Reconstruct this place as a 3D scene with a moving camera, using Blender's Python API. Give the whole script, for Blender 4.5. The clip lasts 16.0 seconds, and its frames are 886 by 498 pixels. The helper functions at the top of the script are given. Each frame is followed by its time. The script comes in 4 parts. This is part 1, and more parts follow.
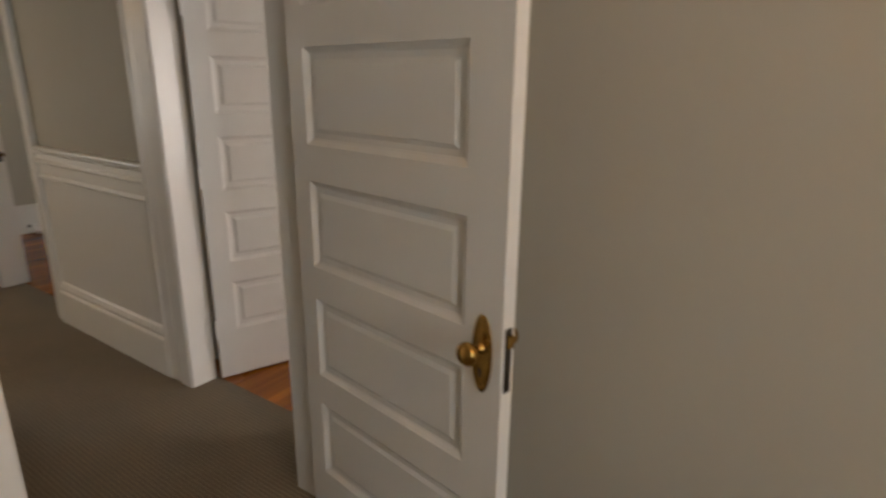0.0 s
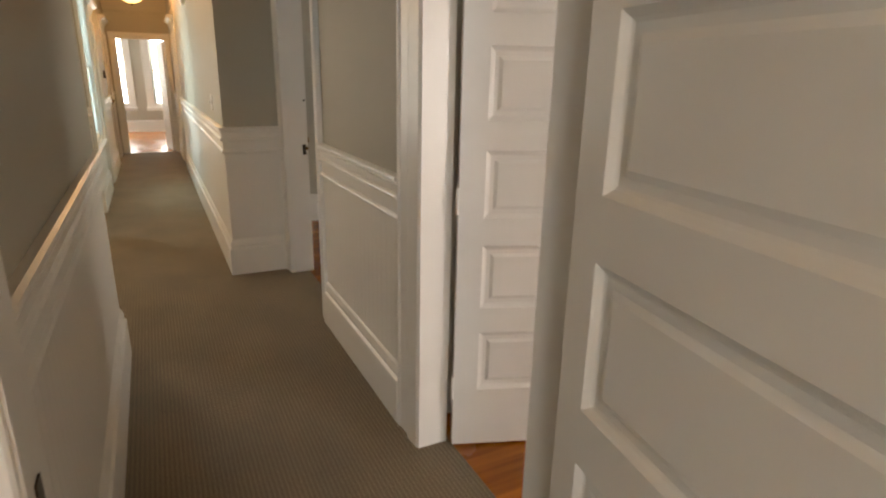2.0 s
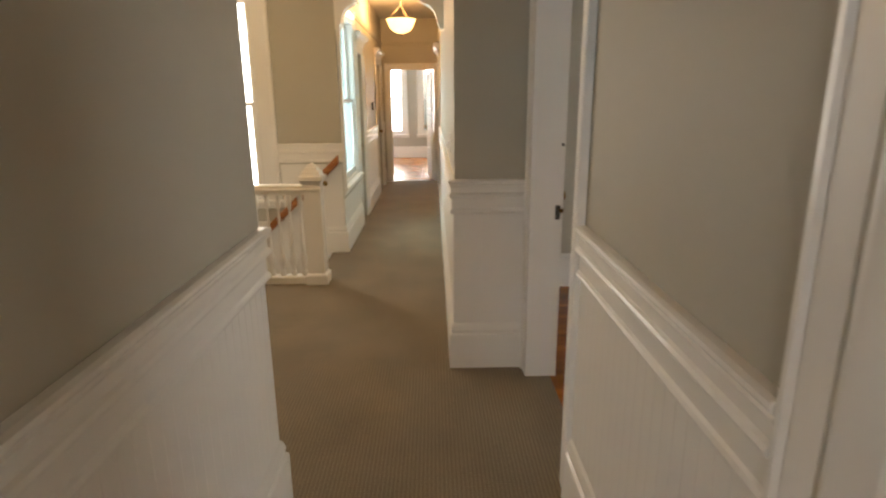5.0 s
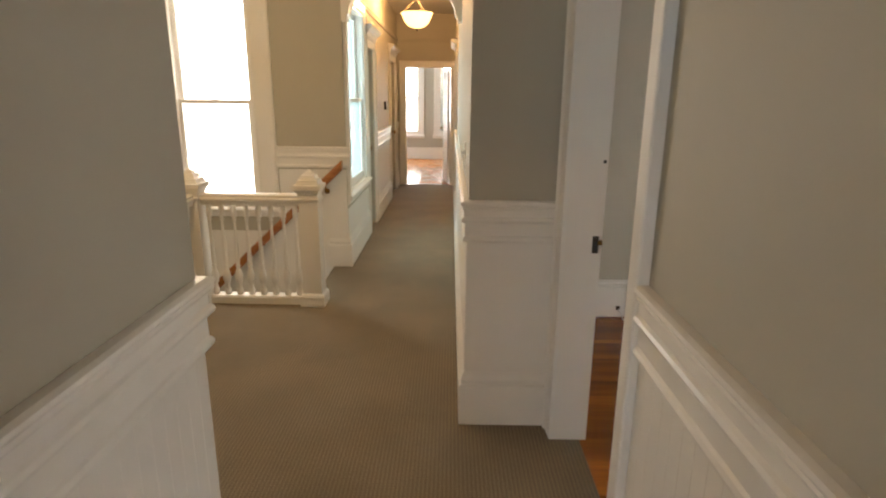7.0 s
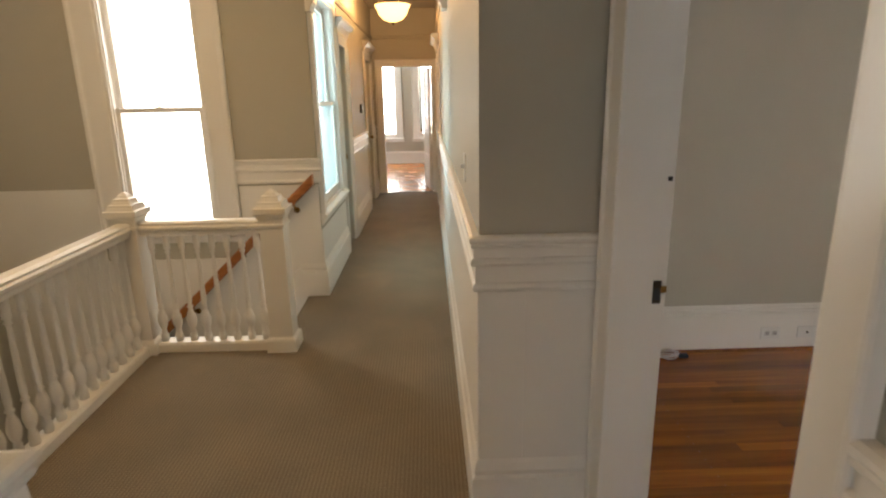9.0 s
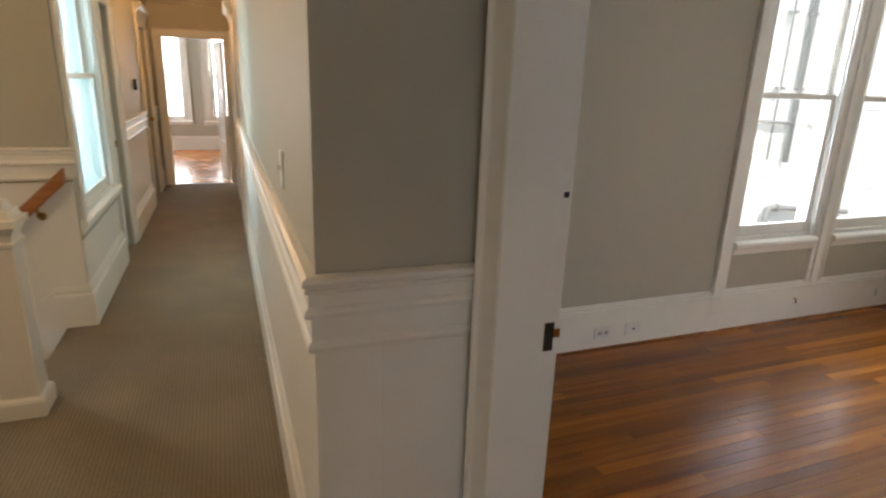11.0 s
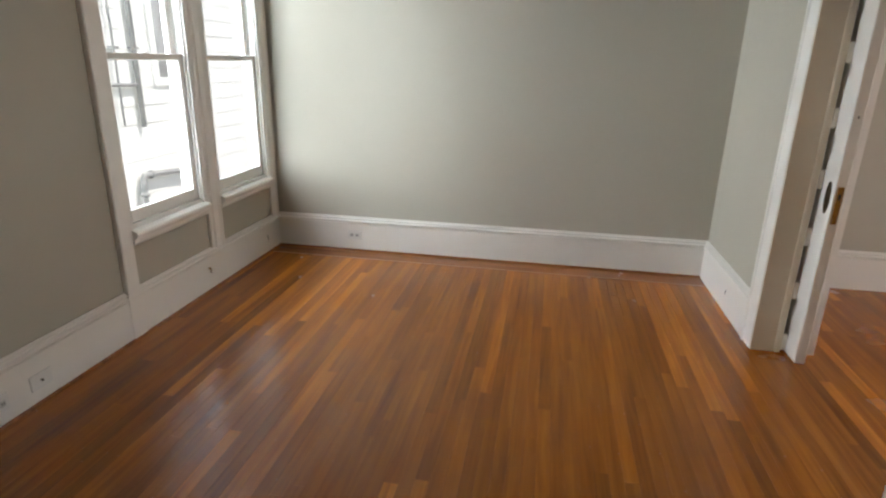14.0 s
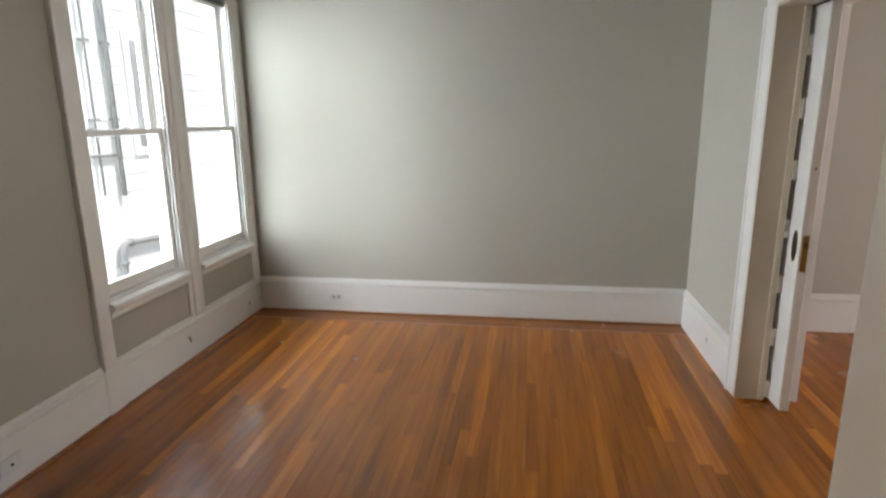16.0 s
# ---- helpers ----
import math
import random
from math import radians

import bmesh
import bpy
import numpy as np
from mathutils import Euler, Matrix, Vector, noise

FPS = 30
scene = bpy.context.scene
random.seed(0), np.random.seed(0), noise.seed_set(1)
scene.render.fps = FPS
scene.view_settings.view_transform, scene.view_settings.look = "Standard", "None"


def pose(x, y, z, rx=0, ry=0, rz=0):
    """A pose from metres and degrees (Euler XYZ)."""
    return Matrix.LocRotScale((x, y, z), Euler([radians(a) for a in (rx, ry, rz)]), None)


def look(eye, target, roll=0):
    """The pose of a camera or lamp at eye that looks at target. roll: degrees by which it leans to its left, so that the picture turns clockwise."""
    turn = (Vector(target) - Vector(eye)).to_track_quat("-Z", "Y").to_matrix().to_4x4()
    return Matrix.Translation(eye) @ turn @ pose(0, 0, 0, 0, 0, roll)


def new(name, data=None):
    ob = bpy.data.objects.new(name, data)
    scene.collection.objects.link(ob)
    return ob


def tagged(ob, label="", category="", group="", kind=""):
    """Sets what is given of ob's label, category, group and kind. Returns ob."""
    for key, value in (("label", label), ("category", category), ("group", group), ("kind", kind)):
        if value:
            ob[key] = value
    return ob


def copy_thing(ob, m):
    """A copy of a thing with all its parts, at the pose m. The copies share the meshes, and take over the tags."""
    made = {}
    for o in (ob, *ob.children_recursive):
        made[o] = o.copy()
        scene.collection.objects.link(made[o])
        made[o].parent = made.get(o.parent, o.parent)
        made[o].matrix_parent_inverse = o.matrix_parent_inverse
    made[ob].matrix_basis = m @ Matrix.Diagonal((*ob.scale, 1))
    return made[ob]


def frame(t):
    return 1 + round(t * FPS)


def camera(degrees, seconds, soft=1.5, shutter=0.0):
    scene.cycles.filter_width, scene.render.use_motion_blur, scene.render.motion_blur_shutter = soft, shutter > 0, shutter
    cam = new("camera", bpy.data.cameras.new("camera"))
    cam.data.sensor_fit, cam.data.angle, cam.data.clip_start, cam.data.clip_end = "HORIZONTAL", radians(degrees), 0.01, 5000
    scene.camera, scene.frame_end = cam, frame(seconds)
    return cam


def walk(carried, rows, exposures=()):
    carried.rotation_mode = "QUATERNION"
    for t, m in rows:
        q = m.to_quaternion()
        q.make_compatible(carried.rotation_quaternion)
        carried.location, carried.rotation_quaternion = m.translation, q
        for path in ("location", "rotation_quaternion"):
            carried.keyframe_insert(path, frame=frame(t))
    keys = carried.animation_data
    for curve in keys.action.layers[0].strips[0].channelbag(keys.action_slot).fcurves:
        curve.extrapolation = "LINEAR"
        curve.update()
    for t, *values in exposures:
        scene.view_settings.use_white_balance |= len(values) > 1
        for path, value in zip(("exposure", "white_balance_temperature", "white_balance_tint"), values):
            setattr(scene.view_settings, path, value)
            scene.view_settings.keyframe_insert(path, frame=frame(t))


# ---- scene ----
cam = camera(75.6, 16.0, soft=2.1, shutter=0.4)
PATH = [
    (0, (-1.98, 0.629, 1.497), (-3.076, 2.203, 0.93), 0.6),
    (0.5, (-2.085, 0.815, 1.494), (-3.511, 2.112, 0.962), 1.6),
    (1, (-2.167, 0.978, 1.495), (-3.759, 2.048, 0.929), 3.3),
    (1.5, (-2.344, 1.087, 1.468), (-4.011, 2.007, 0.854), 1.6),
    (2, (-2.601, 1.171, 1.485), (-4.312, 2.034, 0.907), 1.2),
    (2.5, (-2.8, 1.248, 1.487), (-4.578, 1.963, 0.906), 1.5),
    (3, (-3.044, 1.347, 1.495), (-4.905, 1.801, 0.922), 3.2),
    (3.5, (-3.255, 1.431, 1.524), (-5.159, 1.678, 0.962), 1.3),
    (4, (-3.464, 1.448, 1.532), (-5.371, 1.668, 0.973), 1.5),
    (4.5, (-3.712, 1.493, 1.56), (-5.63, 1.662, 1.019), 1.5),
    (5, (-3.927, 1.507, 1.543), (-5.86, 1.537, 1.027), -0.5),
    (5.2, (-4.031, 1.575, 1.551), (-5.962, 1.553, 1.03), -0.6),
    (7.3, (-4.601, 1.513, 1.56), (-6.534, 1.497, 1.046), 0.7),
    (7.5, (-4.676, 1.482, 1.566), (-6.613, 1.49, 1.067), 0.4),
    (8, (-4.815, 1.46, 1.552), (-6.738, 1.471, 1.0), -0.0),
    (8.2, (-4.899, 1.464, 1.550), (-6.827, 1.469, 1.018), -0.7),
    (10.3, (-5.612, 1.424, 1.546), (-7.505, 1.781, 1.007), 1.1),
    (10.5, (-5.664, 1.413, 1.55), (-7.533, 1.893, 1.023), 1.5),
    (11, (-5.769, 1.446, 1.536), (-7.561, 2.139, 0.979), 2.0),
    (11.5, (-5.931, 1.523, 1.526), (-7.636, 2.441, 1.026), 0.4),
    (12, (-6.086, 1.633, 1.525), (-7.568, 2.873, 1.011), 0.4),
    (12.5, (-6.121, 1.696, 1.525), (-7.319, 3.184, 0.933), 2.6),
    (13, (-6.186, 1.762, 1.52), (-6.962, 3.495, 0.893), 2.1),
    (13.5, (-6.199, 1.797, 1.539), (-6.68, 3.621, 0.874), 0.2),
    (14, (-6.193, 1.808, 1.54), (-6.526, 3.679, 0.916), 1.2),
    (14.5, (-6.193, 1.796, 1.541), (-6.436, 3.681, 0.917), 1.6),
    (15, (-6.196, 1.788, 1.545), (-6.412, 3.678, 0.926), 2.0),
    (15.5, (-6.191, 1.789, 1.55), (-6.443, 3.679, 0.947), 0.8),
    (16, (-6.159, 1.8, 1.592), (-6.451, 3.728, 1.145), -0.6),
]
EXPO = [(0.0, 0.04, 6800, 10), (1.5, 0.42, 7250, 10), (2.5, 0.56, 6750, 10), (3.5, 0.52, 6200, 10), (4.5, 0.56, 6650, 10), (5.0, 0.74, 6800, 10), (8.0, 0.66, 6750, 10), (10.5, 0.46, 6500, 10), (11.0, 0.44, 6450, 10), (13.0, 0.3, 6450, 10), (14.5, 0.3, 6400, 10), (16.0, 0.33, 6250, 10)]
walk(cam, [(t, look(eye, target, roll)) for t, eye, target, roll in PATH], EXPO)

# ---- world, sun, large lights ----
world = bpy.data.worlds.new("sky")
scene.world = world
world.use_nodes = True
wn = world.node_tree
sky = wn.nodes.new("ShaderNodeTexSky")
sky.sky_type = "NISHITA"
sky.sun_disc = False
sky.sun_elevation = radians(58)
sky.sun_rotation = radians(60)
wn.nodes["Background"].inputs["Strength"].default_value = 0.11
wn.links.new(sky.outputs["Color"], wn.nodes["Background"].inputs["Color"])


def lamp(name, kind, energy, colour, m, size=None, size_y=None):
    data = bpy.data.lights.new(name, kind)
    data.energy = energy
    data.color = colour
    if kind == "AREA":
        data.shape = "RECTANGLE"
        data.size, data.size_y = size, size_y
    elif size:
        data.shadow_soft_size = size
    ob = new(name, data)
    ob.matrix_world = m
    return ob


sun = lamp("sun", "SUN", 4.5, (1.0, 0.95, 0.88), look((0, 0, 0), (-0.45, -0.26, -0.85)))
sun.data.angle = radians(0.5)
# daylight in the window openings
lamp("stair_window_light", "AREA", 26, (1.0, 0.96, 0.89), look((-9.83, -0.54, 1.5), (-8.0, -0.54, 1.5)), 0.76, 1.95)
lamp("well_window_light", "AREA", 13, (0.80, 0.95, 1.0), look((-10.37, 0.40, 1.5), (-10.37, 2.0, 1.5)), 0.95, 1.55)
lamp("front_window_light_a", "AREA", 34, (1.0, 0.99, 0.97), look((-19.3, 0.5, 1.5), (-18, 0.5, 1.4)), 0.5, 1.7)
lamp("front_window_light_b", "AREA", 34, (1.0, 0.99, 0.97), look((-19.3, 1.56, 1.5), (-18, 1.56, 1.4)), 0.42, 1.7)
# fill light added to brighten the front room, behind an invented side window
lamp("front_side_window_light", "AREA", 20, (1.0, 0.99, 0.97), look((-17.65, -0.98, 1.5), (-17.65, 2, 1.2)), 1.4, 1.7)
lamp("start_window_light", "AREA", 27, (0.78, 0.90, 1.0), look((0.55, 0.2, 1.5), (-1, 0.2, 1.4)), 1.0, 1.6)
lamp("side_window_light", "AREA", 37, (1.0, 0.95, 0.94), look((-1.05, 4.4, 1.2), (-3, 4.4, 1.4)), 0.9, 1.1)
# two panels added out in the light well, standing in for sky and sunlit siding
lamp("light_well_sky", "AREA", 150, (0.82, 0.94, 1.0), look((-9.45, 2.95, 1.8), (-7.9, 6.2, 1.5)), 1.6, 2.6)
lamp("light_well_wall_glow", "AREA", 370, (0.86, 0.95, 1.0), look((-10.5, 4.2, 1.9), (-8.0, 4.5, 1.6)), 4.0, 3.2)
lamp("hall_bulb", "POINT", 50, (1.0, 0.54, 0.22), Matrix.Translation((-12.1, 1.1, 2.60)), 0.06)
# warm light added over the landing, just below an unseen bowl lamp
lamp("landing_bulb", "POINT", 18, (1.0, 0.62, 0.27), Matrix.Translation((-7.8, -0.1, 2.28)), 0.06)
lamp("start_room_bulb", "POINT", 28, (1.0, 0.55, 0.22), Matrix.Translation((-0.7, 0.9, 2.6)), 0.08)


# ---- materials ----
def material(name, colour, rough=0.5, metal=0.0, spec=0.5, vary=0.06, scale=6.0, bump=0.1, bump_scale=120.0, random_tone=0.0, coat=0.0):
    m = bpy.data.materials.new(name)
    m.use_nodes = True
    nt = m.node_tree
    b = nt.nodes["Principled BSDF"]
    b.inputs["Roughness"].default_value = rough
    b.inputs["Metallic"].default_value = metal
    b.inputs["Specular IOR Level"].default_value = spec
    b.inputs["Coat Weight"].default_value = coat
    geo = nt.nodes.new("ShaderNodeTexCoord")
    big = nt.nodes.new("ShaderNodeTexNoise")
    big.inputs["Scale"].default_value = scale
    big.inputs["Detail"].default_value = 6
    nt.links.new(geo.outputs["Object"], big.inputs["Vector"])
    ramp = nt.nodes.new("ShaderNodeMapRange")
    ramp.inputs["From Min"].default_value, ramp.inputs["From Max"].default_value = 0.1, 0.9
    ramp.inputs["To Min"].default_value, ramp.inputs["To Max"].default_value = 1 - vary, 1 + vary
    nt.links.new(big.outputs["Fac"], ramp.inputs["Value"])
    mul = nt.nodes.new("ShaderNodeVectorMath")
    mul.operation = "SCALE"
    mul.inputs[0].default_value = colour
    nt.links.new(ramp.outputs["Result"], mul.inputs["Scale"])
    out = mul.outputs["Vector"]
    if random_tone:
        info = nt.nodes.new("ShaderNodeObjectInfo")
        rr = nt.nodes.new("ShaderNodeMapRange")
        rr.inputs["To Min"].default_value, rr.inputs["To Max"].default_value = 1 - random_tone, 1 + random_tone
        nt.links.new(info.outputs["Random"], rr.inputs["Value"])
        m2 = nt.nodes.new("ShaderNodeVectorMath")
        m2.operation = "SCALE"
        nt.links.new(out, m2.inputs[0])
        nt.links.new(rr.outputs["Result"], m2.inputs["Scale"])
        out = m2.outputs["Vector"]
    nt.links.new(out, b.inputs["Base Color"])
    rv = nt.nodes.new("ShaderNodeMapRange")
    rv.inputs["To Min"].default_value, rv.inputs["To Max"].default_value = max(rough - 0.04, 0.02), min(rough + 0.04, 1)
    nt.links.new(big.outputs["Fac"], rv.inputs["Value"])
    nt.links.new(rv.outputs["Result"], b.inputs["Roughness"])
    if bump:
        fine = nt.nodes.new("ShaderNodeTexNoise")
        fine.inputs["Scale"].default_value = bump_scale
        fine.inputs["Detail"].default_value = 3
        nt.links.new(geo.outputs["Object"], fine.inputs["Vector"])
        bp = nt.nodes.new("ShaderNodeBump")
        bp.inputs["Strength"].default_value = bump
        bp.inputs["Distance"].default_value = 0.004
        nt.links.new(fine.outputs["Fac"], bp.inputs["Height"])
        nt.links.new(bp.outputs["Normal"], b.inputs["Normal"])
    return m


def carpet_material():
    m = bpy.data.materials.new("ribbed_wool_carpet")
    m.use_nodes = True
    nt = m.node_tree
    b = nt.nodes["Principled BSDF"]
    b.inputs["Roughness"].default_value = 0.95
    b.inputs["Specular IOR Level"].default_value = 0.1
    b.inputs["Sheen Weight"].default_value = 0.15
    tc = nt.nodes.new("ShaderNodeTexCoord")
    # rows of loops, running along and across the hall
    w1 = nt.nodes.new("ShaderNodeTexWave")
    w1.bands_direction = "Y"
    w1.inputs["Scale"].default_value = 18.0
    w1.inputs["Distortion"].default_value = 0.7
    w1.inputs["Detail"].default_value = 2.0
    w1.inputs["Detail Scale"].default_value = 6.0
    nt.links.new(tc.outputs["Object"], w1.inputs["Vector"])
    w2 = nt.nodes.new("ShaderNodeTexWave")
    w2.bands_direction = "X"
    w2.inputs["Scale"].default_value = 21.0
    w2.inputs["Distortion"].default_value = 1.0
    nt.links.new(tc.outputs["Object"], w2.inputs["Vector"])
    mult = nt.nodes.new("ShaderNodeMath")
    mult.operation = "MULTIPLY"
    nt.links.new(w1.outputs["Fac"], mult.inputs[0])
    nt.links.new(w2.outputs["Fac"], mult.inputs[1])
    big = nt.nodes.new("ShaderNodeTexNoise")
    big.inputs["Scale"].default_value = 2.5
    big.inputs["Detail"].default_value = 5
    nt.links.new(tc.outputs["Object"], big.inputs["Vector"])
    fine = nt.nodes.new("ShaderNodeTexNoise")
    fine.inputs["Scale"].default_value = 160
    nt.links.new(tc.outputs["Object"], fine.inputs["Vector"])
    add = nt.nodes.new("ShaderNodeMath")
    add.operation = "MULTIPLY_ADD"
    add.inputs[1].default_value = 0.42
    nt.links.new(mult.outputs["Value"], add.inputs[0])
    nt.links.new(fine.outputs["Fac"], add.inputs[2])
    ramp = nt.nodes.new("ShaderNodeValToRGB")
    ramp.color_ramp.elements[0].position, ramp.color_ramp.elements[0].color = 0.30, (0.114, 0.089, 0.058, 1)
    ramp.color_ramp.elements[1].position, ramp.color_ramp.elements[1].color = 0.95, (0.296, 0.235, 0.156, 1)
    nt.links.new(add.outputs["Value"], ramp.inputs["Fac"])
    mr = nt.nodes.new("ShaderNodeMapRange")
    mr.inputs["From Min"].default_value, mr.inputs["From Max"].default_value = 0.3, 0.7
    mr.inputs["To Min"].default_value, mr.inputs["To Max"].default_value = 0.88, 1.11
    nt.links.new(big.outputs["Fac"], mr.inputs["Value"])
    sc = nt.nodes.new("ShaderNodeVectorMath")
    sc.operation = "SCALE"
    nt.links.new(ramp.outputs["Color"], sc.inputs[0])
    nt.links.new(mr.outputs["Result"], sc.inputs["Scale"])
    nt.links.new(sc.outputs["Vector"], b.inputs["Base Color"])
    bp = nt.nodes.new("ShaderNodeBump")
    bp.inputs["Strength"].default_value = 0.4
    bp.inputs["Distance"].default_value = 0.006
    nt.links.new(add.outputs["Value"], bp.inputs["Height"])
    nt.links.new(bp.outputs["Normal"], b.inputs["Normal"])
    return m


def oak_material(name, base, island=False, rough=0.22, along="Y"):
    """Varnished strip oak, grain along one axis, toned board by board."""
    m = bpy.data.materials.new(name)
    m.use_nodes = True
    nt = m.node_tree
    b = nt.nodes["Principled BSDF"]
    b.inputs["Specular IOR Level"].default_value = 0.5
    tc = nt.nodes.new("ShaderNodeTexCoord")
    if island:
        info = nt.nodes.new("ShaderNodeNewGeometry")
        rnd = info.outputs["Random Per Island"]
    else:
        info = nt.nodes.new("ShaderNodeObjectInfo")
        rnd = info.outputs["Random"]
    shift = nt.nodes.new("ShaderNodeVectorMath")
    shift.operation = "SCALE"
    shift.inputs[0].default_value = (17.0, 9.0, 5.0)
    nt.links.new(rnd, shift.inputs["Scale"])
    addv = nt.nodes.new("ShaderNodeVectorMath")
    addv.operation = "ADD"
    nt.links.new(tc.outputs["Object"], addv.inputs[0])
    nt.links.new(shift.outputs["Vector"], addv.inputs[1])
    mapping = nt.nodes.new("ShaderNodeMapping")
    mapping.inputs["Scale"].default_value = (40, 1.7, 40) if along == "Y" else (1.7, 40, 40)
    nt.links.new(addv.outputs["Vector"], mapping.inputs["Vector"])
    grain = nt.nodes.new("ShaderNodeTexNoise")
    grain.inputs["Scale"].default_value = 1.0
    grain.inputs["Detail"].default_value = 5
    grain.inputs["Distortion"].default_value = 0.6
    nt.links.new(mapping.outputs["Vector"], grain.inputs["Vector"])
    map2 = nt.nodes.new("ShaderNodeMapping")
    map2.inputs["Scale"].default_value = (14, 0.8, 14) if along == "Y" else (0.8, 14, 14)
    nt.links.new(addv.outputs["Vector"], map2.inputs["Vector"])
    broad = nt.nodes.new("ShaderNodeTexNoise")
    broad.inputs["Scale"].default_value = 1.0
    broad.inputs["Detail"].default_value = 3
    nt.links.new(map2.outputs["Vector"], broad.inputs["Vector"])
    ramp = nt.nodes.new("ShaderNodeValToRGB")
    e = ramp.color_ramp.elements
    e[0].position, e[0].color = 0.33, (base[0] * 0.62, base[1] * 0.56, base[2] * 0.50, 1)
    e[1].position, e[1].color = 0.69, (base[0] * 1.22, base[1] * 1.32, base[2] * 1.4, 1)
    mixf = nt.nodes.new("ShaderNodeMath")
    mixf.operation = "MULTIPLY_ADD"
    mixf.inputs[1].default_value = 0.5
    half = nt.nodes.new("ShaderNodeMath")
    half.operation = "MULTIPLY"
    half.inputs[1].default_value = 0.5
    nt.links.new(grain.outputs["Fac"], half.inputs[0])
    nt.links.new(broad.outputs["Fac"], mixf.inputs[0])
    nt.links.new(half.outputs["Value"], mixf.inputs[2])
    nt.links.new(mixf.outputs["Value"], ramp.inputs["Fac"])
    # most boards alike, a few much paler or darker
    tone = nt.nodes.new("ShaderNodeFloatCurve")
    curve = tone.mapping.curves[0]
    curve.points[0].location = (0.0, 0.44)
    curve.points[1].location = (1.0, 1.0)
    for at in ((0.15, 0.60), (0.78, 0.74), (0.88, 1.0)):
        curve.points.new(*at)
    tone.mapping.update()
    nt.links.new(rnd, tone.inputs["Value"])
    gain = nt.nodes.new("ShaderNodeMath")
    gain.operation = "MULTIPLY"
    gain.inputs[1].default_value = 1.58
    nt.links.new(tone.outputs["Value"], gain.inputs[0])
    sc = nt.nodes.new("ShaderNodeVectorMath")
    sc.operation = "SCALE"
    nt.links.new(ramp.outputs["Color"], sc.inputs[0])
    nt.links.new(gain.outputs["Value"], sc.inputs["Scale"])
    nt.links.new(sc.outputs["Vector"], b.inputs["Base Color"])
    smear = nt.nodes.new("ShaderNodeTexNoise")
    smear.inputs["Scale"].default_value = 3.0
    smear.inputs["Detail"].default_value = 5
    nt.links.new(tc.outputs["Object"], smear.inputs["Vector"])
    rr = nt.nodes.new("ShaderNodeMapRange")
    rr.inputs["To Min"].default_value, rr.inputs["To Max"].default_value = rough - 0.06, rough + 0.12
    nt.links.new(smear.outputs["Fac"], rr.inputs["Value"])
    nt.links.new(rr.outputs["Result"], b.inputs["Roughness"])
    return m


def glass_material(name, tint=(1, 1, 1), rough=0.0):
    m = bpy.data.materials.new(name)
    m.use_nodes = True
    nt = m.node_tree
    b = nt.nodes["Principled BSDF"]
    b.inputs["Base Color"].default_value = (*tint, 1)
    b.inputs["Transmission Weight"].default_value = 1.0
    b.inputs["Roughness"].default_value = rough
    b.inputs["IOR"].default_value = 1.45
    return m


def glow_material(name, colour, strength):
    m = bpy.data.materials.new(name)
    m.use_nodes = True
    b = m.node_tree.nodes["Principled BSDF"]
    b.inputs["Base Color"].default_value = (0.85, 0.75, 0.55, 1)
    b.inputs["Emission Color"].default_value = (*colour, 1)
    b.inputs["Emission Strength"].default_value = strength
    b.inputs["Roughness"].default_value = 0.35
    return m


WALL = material("greige_eggshell_wall_paint", (0.459, 0.432, 0.363), 0.62, spec=0.28, vary=0.04, scale=1.4, bump=0.05, bump_scale=90)
CEIL = material("ceiling_paint", (0.70, 0.68, 0.62), 0.7, vary=0.03, scale=1.0, bump=0.15, bump_scale=60)
WHITE = material("white_gloss_trim_paint", (0.80, 0.775, 0.73), 0.34, vary=0.03, scale=3.0, bump=0.0)
CREAM = material("bare_cream_jamb_paint", (0.70, 0.63, 0.51), 0.4, vary=0.05, scale=3.0, bump=0.06, bump_scale=70)
CARPET = carpet_material()
OAK = oak_material("varnished_oak_board", (0.360, 0.114, 0.0088))
OAKX = oak_material("varnished_oak_border_board", (0.300, 0.102, 0.0200), along="X")
OAKI = oak_material("varnished_oak_strips", (0.360, 0.114, 0.0088), island=True)
RAILWOOD = oak_material("varnished_fir_handrail", (0.36, 0.13, 0.03), rough=0.35)
BRONZE = material("dark_worn_bronze", (0.11, 0.075, 0.035), 0.32, metal=1.0, vary=0.3, scale=40, bump=0.1, bump_scale=200)
PALEOAK = material("pale_varnished_oak_strip", (0.36, 0.13, 0.018), 0.5, vary=0.15, scale=9, bump=0.0)
BRASS = material("aged_brass", (0.42, 0.25, 0.07), 0.26, metal=1.0, vary=0.25, scale=40, bump=0.1, bump_scale=200)
DARKMETAL = material("dark_bronze", (0.07, 0.055, 0.04), 0.4, metal=0.9, vary=0.3, scale=60, bump=0.1)
STEEL = material("galvanised_pipe", (0.26, 0.255, 0.25), 0.6, metal=0.0, vary=0.15, scale=20, bump=0.1)
# grey of the sockets, also used for the shadow painted round outlet plates
SOCKET_AND_SHADOW = material("grey_plastic_socket_and_rim_shadow", (0.55, 0.54, 0.52), 0.4, vary=0.02, scale=10, bump=0.0)
PLASTIC = material("white_plastic", (0.74, 0.73, 0.70), 0.35, vary=0.02, scale=10, bump=0.0)
DARKSLOT = material("dark_plastic_slot", (0.03, 0.03, 0.03), 0.6, vary=0.05, bump=0.0)
SIDING = material("white_clapboard_paint", (0.78, 0.77, 0.74), 0.6, vary=0.05, scale=2.0, bump=0.15, bump_scale=40)
